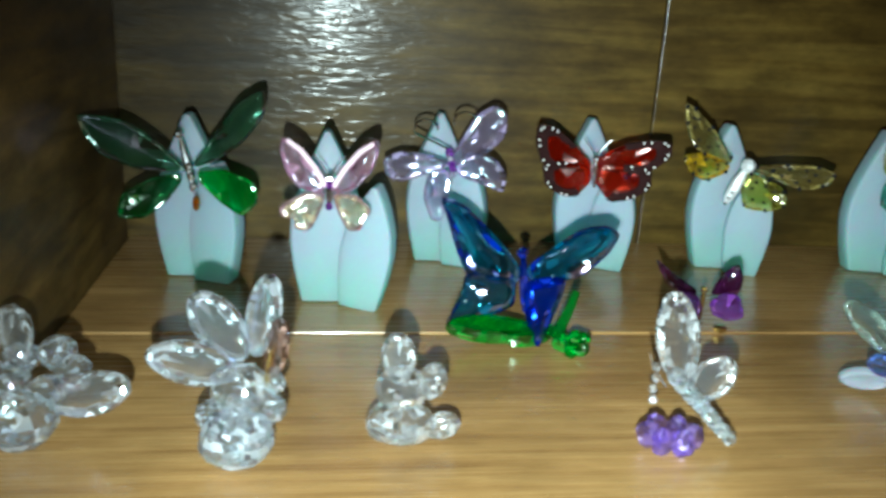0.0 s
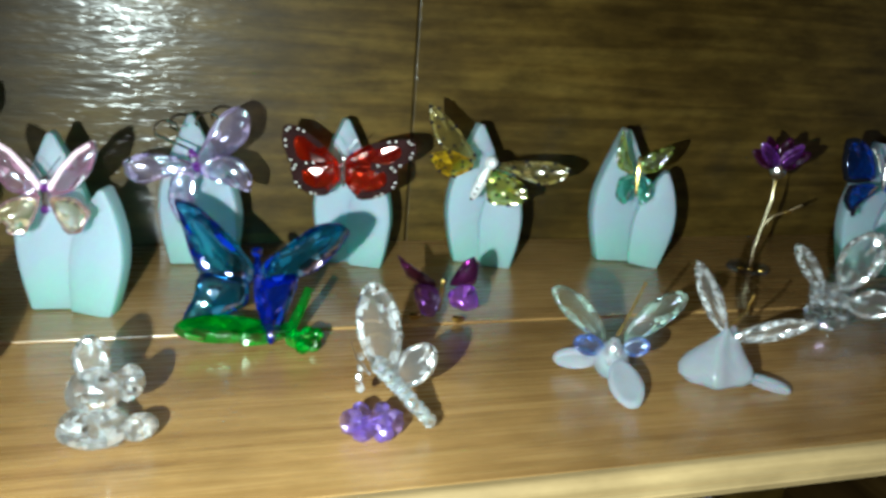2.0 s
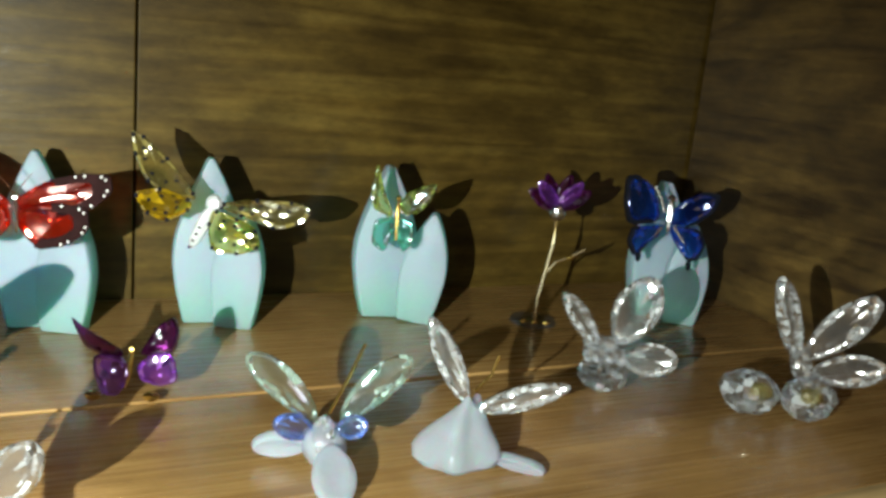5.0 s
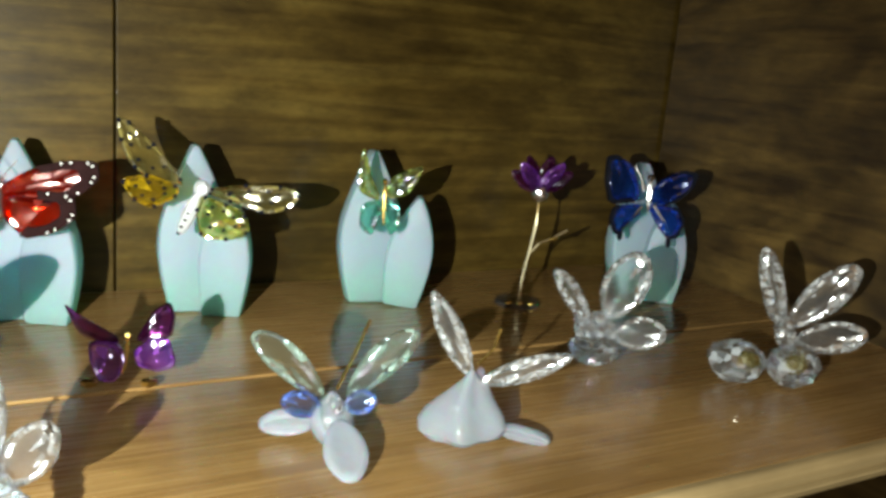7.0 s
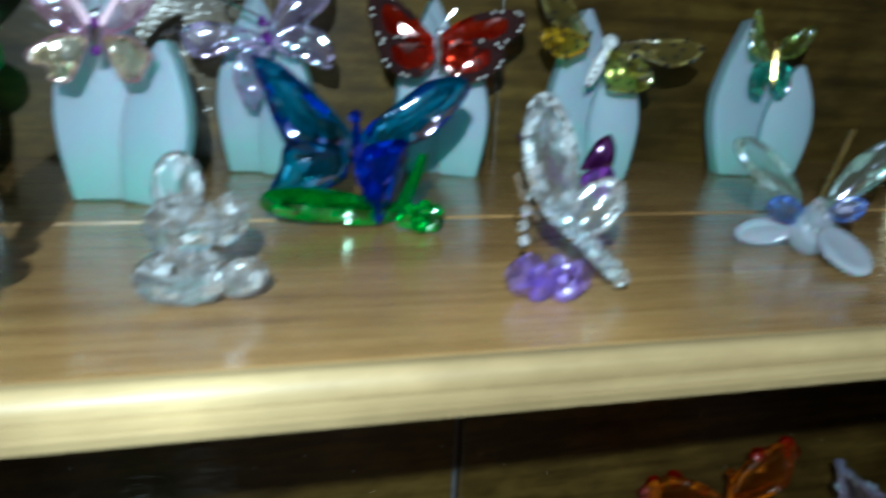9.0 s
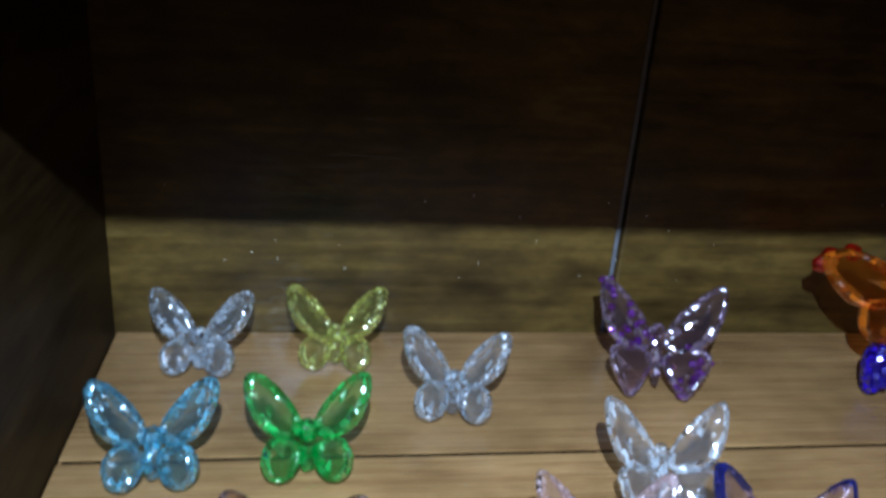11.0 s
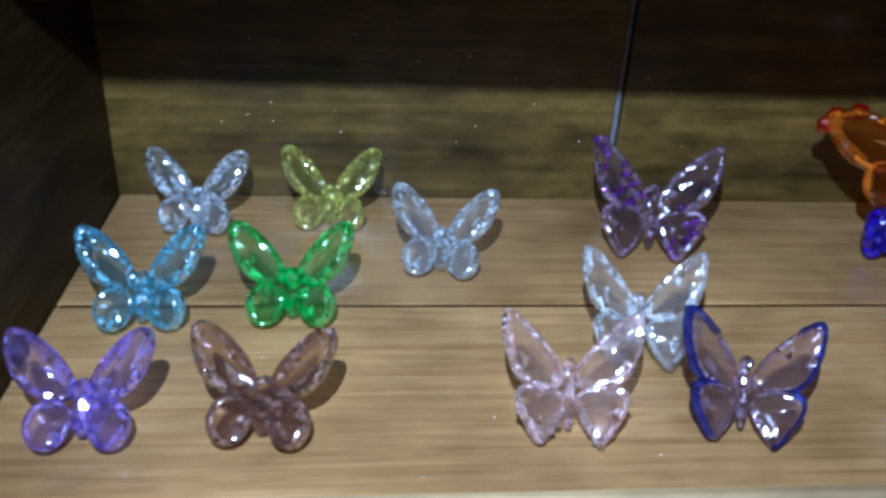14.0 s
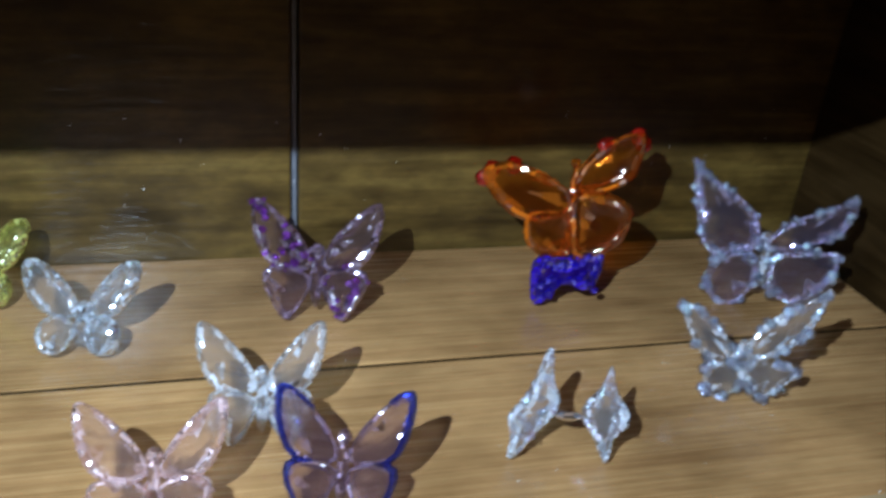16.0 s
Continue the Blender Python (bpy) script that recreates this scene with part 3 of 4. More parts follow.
LUCKY = "crystal butterflies on the lower shelf"
for label, x, y, s, yaw, lean, mat in (
    ("pale icy blue cut crystal butterfly on the shelf", 0.049, -0.047, 0.0385, -4, 40, ICE),
    ("lemon yellow cut crystal butterfly on the shelf", 0.117, -0.043, 0.0390, -3, 40, LIME),
    ("light blue cut crystal butterfly beside the side wall", 0.042, -0.134, 0.0395, 2, 40, SKY),
    ("bright green cut crystal butterfly over the plank joint", 0.104, -0.131, 0.0400, 0, 40, LEAF),
    ("colourless cut crystal butterfly standing alone on the shelf", 0.1715, -0.090, 0.0390, -9, 40, ICE),
    ("violet blue cut crystal butterfly near the shelf edge", 0.0375, -0.206, 0.0375, 0, 40, VIOLET),
    ("smoky brown cut crystal butterfly near the shelf edge", 0.0985, -0.206, 0.0385, -6, 40, SMOKE),
):
    butterfly(label, low(x, y, yaw, lean), s, ROUND_UP, ROUND_LO, mat, mat, mat, 26, 0.19, group=LUCKY, body_r=0.115, long_body=0.52, inner=0.80)

butterfly("clear crystal butterfly with pointed wings behind pink one", low(0.249, -0.163, -6, 40), 0.046, SHARP_UP, SHARP_LO, CLEAR, CLEAR, CLEAR, 26, 0.12, group=LUCKY)
butterfly("pale pink crystal butterfly with pointed wings", low(0.2095, -0.207, -4, 38), 0.0450, SHARP_UP, SHARP_LO, ROSE, ROSE, ROSE, 22, 0.10, group=LUCKY, sprinkle=(ROSE, {("lower_wing", 0), ("lower_wing", 1)}, 14, 0.7))
butterfly("mauve crystal butterfly with cobalt blue wing edges", low(0.2745, -0.208, -14, 38), 0.0440, SHARP_UP, SHARP_LO, MAUVE, MAUVE, MAUVE, 24, 0.09, group=LUCKY, rim=(NAVY, 0.90, 1.08), long_body=0.66)
butterfly("large plum crystal butterfly with sparkling purple patches", low(0.2805, -0.070, -10, 30), 0.0560, SHARP_UP, SHARP_LO, MAUVE, MAUVE, MAUVE, 20, 0.09, group=LUCKY, sprinkle=(PURPLE, {("upper_wing", 0), ("lower_wing", 1)}, 26, 0.35))


def amber_butterfly():
    t = butterfly("amber and red glass butterfly with indigo tail", perched(0.4130, -0.0718, LOW, -12, 16), 0.04, SHARP_UP, SHARP_LO, AMBER, AMBER, AMBER, 8, 0.22, group=LUCKY, body_r=0.06, jitter=0.04, axis=((0.05, 1.95), (0.05, 1.0)),
        shape=([(-0.02, 1.57), (-0.37, 1.79), (-0.8, 1.93), (-1.09, 1.86), (-1.2, 1.73), (-1, 1.45), (-0.75, 1.23), (-0.38, 1.14), (0.03, 1.34)],
        [(0.04, 1.58), (0.16, 1.94), (0.44, 2.26), (0.86, 2.42), (0.93, 2.31), (0.85, 1.82), (0.49, 1.61)],
        [(-0.03, 1.31), (-0.57, 1.27), (-0.55, 0.89), (-0.34, 0.69), (0.08, 0.71)],
        [(0.04, 1.55), (0.62, 1.56), (0.86, 1.37), (0.75, 0.96), (0.45, 0.73), (0.11, 0.71)]))
    tail = smooth_outline([(-0.4, 0.71), (0.03, 0.68), (0.48, 0.82), (0.54, 0.55), (0.38, 0.2), (0.02, 0.37), (-0.17, 0.15), (-0.37, -0.03), (-0.44, 0.29)])
    w = part("tail", wing(tail, 0.012, 0.04, 0.7, 0.4, 0.06), INDIGO, t, "indigo crystal tail", m=Matrix.Translation((0, -0.003, 0)))
    rnd = random.Random(3)
    for i in range(24):
        q = tail[rnd.randrange(len(tail))]
        k = rnd.uniform(0.3, 1.0)
        chaton(INDIGO, w, (q[0] * 0.04 * k, -0.006, (0.55 + (q[1] - 0.55) * k) * 0.04), 0.0022, rnd)
    for i in (2, 3, 4):
        for ru, lu in (([(-0.8, 1.93), (-1.09, 1.86), (-1.2, 1.73)], -1), ([(0.44, 2.26), (0.86, 2.42), (0.93, 2.31)], 1)):
            q = ru[i - 2]
            chaton(FLAME, t, (q[0] * 0.04 * 0.97, -0.003 - lu * 0.0, q[1] * 0.04 * 0.98), 0.005, rnd)
    return t


amber_butterfly()


def twin_wings():
    t = thing("closed_wing_butterfly", low(0.370, -0.188, -12, 22), "small clear crystal butterfly with nearly folded wings", "butterfly", LUCKY)
    left_pts = [(-0.16, 1.1), (-0.30, 0.75), (-0.42, 0.55), (-0.58, 0.40), (-0.52, 0.2), (-0.56, -0.02), (-0.45, 0.04), (-0.30, 0.22), (-0.08, 0.40), (-0.06, 0.56), (-0.14, 0.72)]
    right_pts = [(0.42, 0.95), (0.34, 0.68), (0.18, 0.52), (0.16, 0.38), (0.28, 0.24), (0.40, -0.04), (0.46, 0.02), (0.48, 0.22), (0.62, 0.38), (0.60, 0.50), (0.48, 0.64)]
    for sg, pts in ((-1, left_pts), (1, right_pts)):
        pts = smooth_outline(pts, 1, 0.2)
        cu, cv = sum(p[0] for p in pts) / len(pts), sum(p[1] for p in pts) / len(pts)
        w = part("wing", wing(pts, 0.005, 0.044, 0.80, 0.4, 0.04), AURORA, t, m=turned(-sg * 16), smooth=True)
        rnd = random.Random(5 + sg)
        for i in range(30):
            u, v = pts[rnd.randrange(len(pts))]
            k = rnd.uniform(0.3, 1.0)
            chaton(SPARK, w, ((cu + (u - cu) * k) * 0.044, rnd.uniform(-0.003, 0.0), (cv + (v - cv) * k) * 0.044), rnd.uniform(0.0009, 0.0018), rnd)
    part("body", gem((0.002, 0.0, 0.0165), (0.006, 0.0022, 0.0022), 7, 5), SILVER, t, "silver body")
    return t


twin_wings()


def jewelled(label, m, s, inner, dihedral, shape, axis):
    return butterfly(label, m, s, LONG_UP, LONG_LO, inner, inner, CLEAR, dihedral, 0.07, group=LUCKY, name="jewelled_butterfly", sprinkle=(SPARK, {(k, q) for k in ("upper_wing", "lower_wing") for q in (0, 1)}, 60, 0.78, 1.25), shape=shape, axis=axis)


jewelled("lavender jewelled butterfly with crystal studded wing edges", low(0.528, -0.084, -20, 12), 0.05, HELIO, 5,
    ([(-0.94, 1.59), (-0.77, 1.38), (-0.55, 1.30), (-0.22, 1.08), (-0.06, 0.69), (-0.31, 0.63), (-0.56, 0.54), (-0.74, 0.72), (-0.88, 1.19)],
     [(-0.06, 0.70), (0.20, 1.00), (0.53, 1.16), (0.84, 1.36), (0.84, 1.12), (0.70, 0.89), (0.36, 0.72), (0.07, 0.64)],
     [(-0.56, 0.52), (-0.12, 0.60), (-0.04, 0.30), (-0.23, 0.02), (-0.45, -0.02), (-0.64, 0.22)],
     [(0.06, 0.60), (0.47, 0.70), (0.78, 0.70), (0.74, 0.44), (0.62, 0.24), (0.40, 0.08), (0.10, 0.20)]), ((-0.02, 0.80), (0.02, 0.24)))
jewelled("small clear jewelled butterfly with crystal studded wing edges", low(0.470, -0.162, -18, 16), 0.045, CLEAR, 5,
    ([(-0.76, 0.96), (-0.56, 0.92), (-0.36, 0.76), (-0.10, 0.50), (-0.10, 0.36), (-0.38, 0.36), (-0.58, 0.58)],
     [(-0.02, 0.50), (0.14, 0.80), (0.38, 1.00), (0.74, 1.24), (0.66, 1.00), (0.56, 0.72), (0.34, 0.52), (0.08, 0.38)],
     [(-0.42, 0.32), (-0.09, 0.38), (-0.02, 0.12), (-0.20, -0.03), (-0.40, 0.05)],
     [(0.00, 0.39), (0.40, 0.42), (0.54, 0.36), (0.36, 0.12), (0.20, 0.0), (0.06, 0.12)]), ((-0.03, 0.56), (0.0, 0.14)))


# ---- frosted stands with their butterflies ----
LEAF_A = [(0.0112, 0.0), (0.0146, 0.014), (0.0166, 0.028), (0.0158, 0.040), (0.0118, 0.053), (0.0064, 0.066), (0.0004, 0.0795)]
LEAF_B = [(0.0086, 0.0), (0.0108, 0.013), (0.0118, 0.026), (0.0102, 0.037), (0.0060, 0.048), (0.0003, 0.0585)]


def leaf_block(half, depth):
    pts = [(-u, v) for u, v in half] + [(u, v) for u, v in half[::-1][1:]]
    pts = [pts[0]] + [q for i in range(1, len(pts) - 1) for q in (((pts[i - 1][0] * 0.2 + pts[i][0] * 0.8), (pts[i - 1][1] * 0.2 + pts[i][1] * 0.8)), ((pts[i + 1][0] * 0.2 + pts[i][0] * 0.8), (pts[i + 1][1] * 0.2 + pts[i][1] * 0.8)))] + [pts[-1]]
    bm = bmesh.new()
    f = [bm.verts.new((u * 0.97, -depth / 2, v)) for u, v in pts]
    mid = [bm.verts.new((u, -depth * 0.32, v)) for u, v in pts]
    mid2 = [bm.verts.new((u, depth * 0.32, v)) for u, v in pts]
    b = [bm.verts.new((u * 0.97, depth / 2, v)) for u, v in pts]
    n = len(pts)
    for r, q in ((f, mid), (mid, mid2), (mid2, b)):
        for i in range(n):
            j = (i + 1) % n
            bm.faces.new((r[i], r[j], q[j], q[i]))
    bm.faces.new(f); bm.faces.new(b[::-1])
    bmesh.ops.recalc_face_normals(bm, faces=bm.faces)
    bmesh.ops.bevel(bm, geom=[e for e in bm.edges if e.calc_face_angle(0) > 0.9], offset=0.0011, segments=2, profile=0.5, affect="EDGES")
    return bm


def stand(x, y, yaw, label, spread=0.0):
    """Two upright leaf-shaped glass blocks, the shorter one set before the taller; spread: how far the shorter one leans out."""
    t = thing("display_stand", pose(x, y, 0, 0, 0, yaw), label, "display stand", "frosted glass stands")
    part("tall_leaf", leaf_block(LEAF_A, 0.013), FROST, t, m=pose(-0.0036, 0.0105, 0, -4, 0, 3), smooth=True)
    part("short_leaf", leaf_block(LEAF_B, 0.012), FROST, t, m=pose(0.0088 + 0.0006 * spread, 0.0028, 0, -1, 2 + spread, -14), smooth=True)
    return t


STAND = "frosted pale aqua glass stand of two leaves holding "
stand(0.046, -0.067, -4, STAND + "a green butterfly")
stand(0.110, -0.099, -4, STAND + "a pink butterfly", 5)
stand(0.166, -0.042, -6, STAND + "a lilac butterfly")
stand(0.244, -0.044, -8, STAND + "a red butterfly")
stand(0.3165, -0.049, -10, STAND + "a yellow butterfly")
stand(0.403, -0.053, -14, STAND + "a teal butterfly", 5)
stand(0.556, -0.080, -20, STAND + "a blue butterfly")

CLIP = "butterflies perched on the stands"


t = butterfly("dark green crystal butterfly with silver body on a stand", perched(0.0480, -0.0860, 0.0384, -6, 8), 0.04, LONG_UP, LONG_LO, BOTTLE, (DEEP, GREEN), SILVER, 6, 0.07, group=CLIP, body_r=0.04, inner=0.92, jitter=0.0, name="butterfly_figurine",
    axis=((-0.12, 0.86), (0.05, 0.22)),
    shape=([(-0.08, 0.49), (-0.37, 0.77), (-0.68, 0.97), (-1.15, 1.02), (-1.07, 0.79), (-0.92, 0.61), (-0.59, 0.48), (-0.14, 0.46)],
        [(0.05, 0.57), (0.29, 0.89), (0.5, 1.2), (0.78, 1.36), (0.79, 1.1), (0.58, 0.82), (0.3, 0.61), (0.08, 0.53)],
        [(-0.14, 0.42), (-0.4, 0.38), (-0.71, 0.19), (-0.75, -0.06), (-0.47, -0.05), (-0.25, 0.13), (-0.1, 0.35)],
        [(0.1, 0.46), (0.38, 0.5), (0.7, 0.38), (0.73, 0.17), (0.57, 0.02), (0.35, 0.15), (0.12, 0.36)]))
part("tail", gem((0.0026, -0.0014, 0.0048), (0.0017, 0.0017, 0.0034), 8, 6), AMBER, t, "amber bead tail")
for k in range(3):
    part("bead", gem((-0.0004 + 0.0009 * k, -0.0020, 0.0205 - 0.0042 * k), (0.0019, 0.0019, 0.0022), 8, 6), SILVER, t, "silver bead")
t = butterfly("pink crystal butterfly with champagne lower wings on a stand", perched(0.1081, -0.1190, 0.0433, -4, 8), 0.04, LONG_UP, LONG_LO, PINK, BEIGE, SILVER, 8, 0.06, group=CLIP, feelers=SILVER, body_r=0.04, rim=(PINK, 0.86),
    axis=((0.0, 0.50), (0.0, 0.20)),
    shape=([(-0.07, 0.41), (-0.19, 0.63), (-0.33, 0.8), (-0.46, 0.88), (-0.49, 0.77), (-0.43, 0.56), (-0.31, 0.41), (-0.12, 0.36)],
        [(0.04, 0.43), (0.16, 0.64), (0.31, 0.82), (0.45, 0.89), (0.47, 0.78), (0.41, 0.59), (0.26, 0.42), (0.09, 0.37)],
        [(-0.05, 0.34), (-0.28, 0.33), (-0.48, 0.20), (-0.46, 0.11), (-0.34, 0.10), (-0.34, 0.00), (-0.20, -0.02), (-0.10, 0.18)],
        [(0.05, 0.34), (0.27, 0.34), (0.42, 0.20), (0.36, 0.10), (0.32, 0.01), (0.20, 0.00), (0.10, 0.18)]))
for sg in (-1, 1):
    part("leading_edge", tube([(0.0016 * sg, -0.0022, 0.0170), (0.0062 * sg, -0.0028, 0.0246), (0.0118 * sg, -0.0030, 0.0312), (0.0172 * sg, -0.0030, 0.0348)], 0.0013, 8, 0.8), BLUSH, t, "glossy pale pink wing edge", smooth=True)
for k in range(2):
    part("bead", gem((0, -0.0030, 0.0175 - 0.0085 * k), (0.0017,) * 3, 8, 6), PURPLE, t, "violet bead")
t = butterfly("pale lilac crystal butterfly with looped antennae on a stand", perched(0.1645, -0.0630, 0.0308, -8, 6), 0.04, WIDE_UP, LONG_LO, LILAC, LILAC, PURPLE, 6, 0.07, group=CLIP, body_r=0.045,
    axis=((-0.02, 0.80), (0.05, 0.54)),
    shape=([(-0.06, 0.7), (-0.33, 0.78), (-0.6, 0.79), (-0.79, 0.7), (-0.74, 0.51), (-0.58, 0.44), (-0.28, 0.55), (-0.05, 0.64)],
        [(-0, 0.72), (0.15, 1.02), (0.29, 1.27), (0.48, 1.38), (0.62, 1.29), (0.6, 1.01), (0.4, 0.83), (0.1, 0.69)],
        [(-0.09, 0.6), (-0.26, 0.53), (-0.3, 0.26), (-0.19, 0.01), (-0.08, -0), (-0.01, 0.24), (-0, 0.55)],
        [(0.06, 0.65), (0.28, 0.82), (0.52, 0.77), (0.66, 0.59), (0.64, 0.39), (0.42, 0.46), (0.14, 0.54)]))
for sg, x0, z0 in ((-1, -0.0125, 0.0430), (1, 0.0060, 0.0475)):
    part("antenna", tube([(x0 + 0.0055 * math.cos(a * 0.4), -0.002, z0 + 0.0045 * math.sin(a * 0.4)) for a in range(10)] + [(-0.0008, -0.002, 0.034)][:1 if sg < 0 else 0], 0.0006, 6), SILVER, t, "looped silver antenna")
for k in range(4):
    part("bead", gem((-0.0012 + 0.0009 * k, -0.0034, 0.0335 - 0.0036 * k), (0.0016,) * 3, 8, 6), (PURPLE, CLEAR)[k % 2], t, "small body bead")
butterfly("red butterfly with black white-spotted wing borders on a stand", perched(0.2353, -0.0640, 0.0428, -8, 4), 0.04, WIDE_UP, WIDE_LO, RED, RED, SILVER, 6, 0.06, group=CLIP, rim=(BLACK, 0.60, 0.55), dots=(WHITE, 1, 0.014), feelers=SILVER, body_r=0.035,
    axis=((-0.01, 0.50), (0.0, 0.14)),
    shape=([(-0.08, 0.45), (-0.3, 0.66), (-0.55, 0.84), (-0.71, 0.85), (-0.73, 0.67), (-0.64, 0.42), (-0.4, 0.34), (-0.08, 0.38)],
        [(0, 0.48), (0.27, 0.66), (0.59, 0.74), (0.82, 0.74), (0.84, 0.58), (0.66, 0.42), (0.38, 0.35), (0.03, 0.39)],
        [(-0.09, 0.42), (-0.44, 0.44), (-0.63, 0.40), (-0.58, 0.16), (-0.37, 0.05), (-0.21, 0.06), (-0.06, 0.23)],
        [(0.02, 0.42), (0.38, 0.44), (0.62, 0.41), (0.64, 0.2), (0.45, 0.06), (0.2, 0.01), (0.03, 0.2)]))
t = butterfly("straw, yellow and olive crystal butterfly with pearly body on stand", perched(0.3010, -0.0680, 0.0395, -12, 6), 0.04, WIDE_UP, WIDE_LO, STRAW, (YELLOW, OLIVE), PEARL, 6, 0.06, group=CLIP, dots=(INK, 2, 0.026, 0.55), inner=0.92, body_r=0.075,
    axis=((0.23, 0.57), (0.0, 0.07)),
    shape=([(0.05, 0.6), (-0.22, 0.97), (-0.48, 1.21), (-0.6, 1.27), (-0.59, 1.09), (-0.48, 0.8), (-0.23, 0.63)],
        [(0.28, 0.56), (0.62, 0.62), (1, 0.63), (1.24, 0.56), (1.15, 0.42), (0.91, 0.33), (0.56, 0.44), (0.31, 0.52)],
        [(-0, 0.57), (-0.28, 0.7), (-0.57, 0.65), (-0.47, 0.46), (-0.28, 0.36), (-0.05, 0.47)],
        [(0.23, 0.5), (0.44, 0.43), (0.66, 0.33), (0.72, 0.14), (0.53, 0.05), (0.24, 0.06), (0.18, 0.32)]))
for k in range(4):
    part("spot", gem((0.0036 - 0.0013 * k, -0.0046, 0.0125 - 0.0028 * k), (0.0008, 0.0005, 0.0006), 6, 4), BLACK, t, "black spot on the pearly body")
butterfly("small teal and green crystal butterfly with gold body", perched(0.3938, -0.0720, 0.0397, -16, 6), 0.04, LONG_UP, LONG_LO, MOSS, TEAL, GOLD, 10, 0.05, group=CLIP, body_r=0.03,
    axis=((0.0, 0.66), (0.0, 0.14)),
    shape=([(-0.06, 0.5), (-0.17, 0.7), (-0.27, 1.05), (-0.33, 0.73), (-0.3, 0.53), (-0.09, 0.44)],
        [(0, 0.53), (0.09, 0.71), (0.25, 0.8), (0.43, 0.86), (0.38, 0.69), (0.27, 0.52), (0.07, 0.47)],
        [(-0.06, 0.44), (-0.27, 0.39), (-0.29, 0.13), (-0.14, 0.03), (-0.05, 0.26)],
        [(0.02, 0.45), (0.18, 0.38), (0.19, 0.15), (0.08, 0.03), (0, 0.24)]))
t = butterfly("cobalt blue butterfly with silver trim on a stand", perched(0.5318, -0.1000, 0.0332, -22, 6), 0.04, SHARP_UP, SHARP_LO, ROYAL, ROYAL, SILVER, 8, 0.06, group=CLIP, rim=(INK, 0.84, 0.95), body_r=0.045,
    axis=((0.0, 1.0), (0.0, 0.55)),
    shape=([(-0.15, 0.83), (-0.27, 1.13), (-0.48, 1.24), (-0.61, 1.21), (-0.61, 0.92), (-0.53, 0.66), (-0.16, 0.71)],
        [(-0.02, 0.77), (0.18, 0.99), (0.41, 1.11), (0.59, 1.08), (0.54, 0.89), (0.31, 0.69), (-0.01, 0.68)],
        [(-0.13, 0.65), (-0.47, 0.61), (-0.52, 0.42), (-0.42, 0.25), (-0.30, 0.40), (-0.12, 0.52)],
        [(-0.01, 0.66), (0.38, 0.63), (0.47, 0.47), (0.40, 0.27), (0.28, 0.24), (0.12, 0.42)]))


for pts in (((-0.0036, 0.0330), (-0.0060, 0.0400), (-0.0098, 0.0458)), ((0.0022, 0.0262), (0.0078, 0.0190), (0.0118, 0.0120)), ((-0.0040, 0.0250), (-0.0092, 0.0186), (-0.0140, 0.0120))):
    part("vein", tube([(u, -0.0030, v) for u, v in pts], 0.0008, 6, 0.7), SILVER, t, "thin silver wing vein")
for u, v in ((-0.0142, 0.0096), (0.0124, 0.0070), (-0.0222, 0.0470), (0.0212, 0.0420)):
    part("tip", gem((u, -0.0020, v), (0.0016, 0.0012, 0.0030), 8, 6), INK, t, "black wing tip")


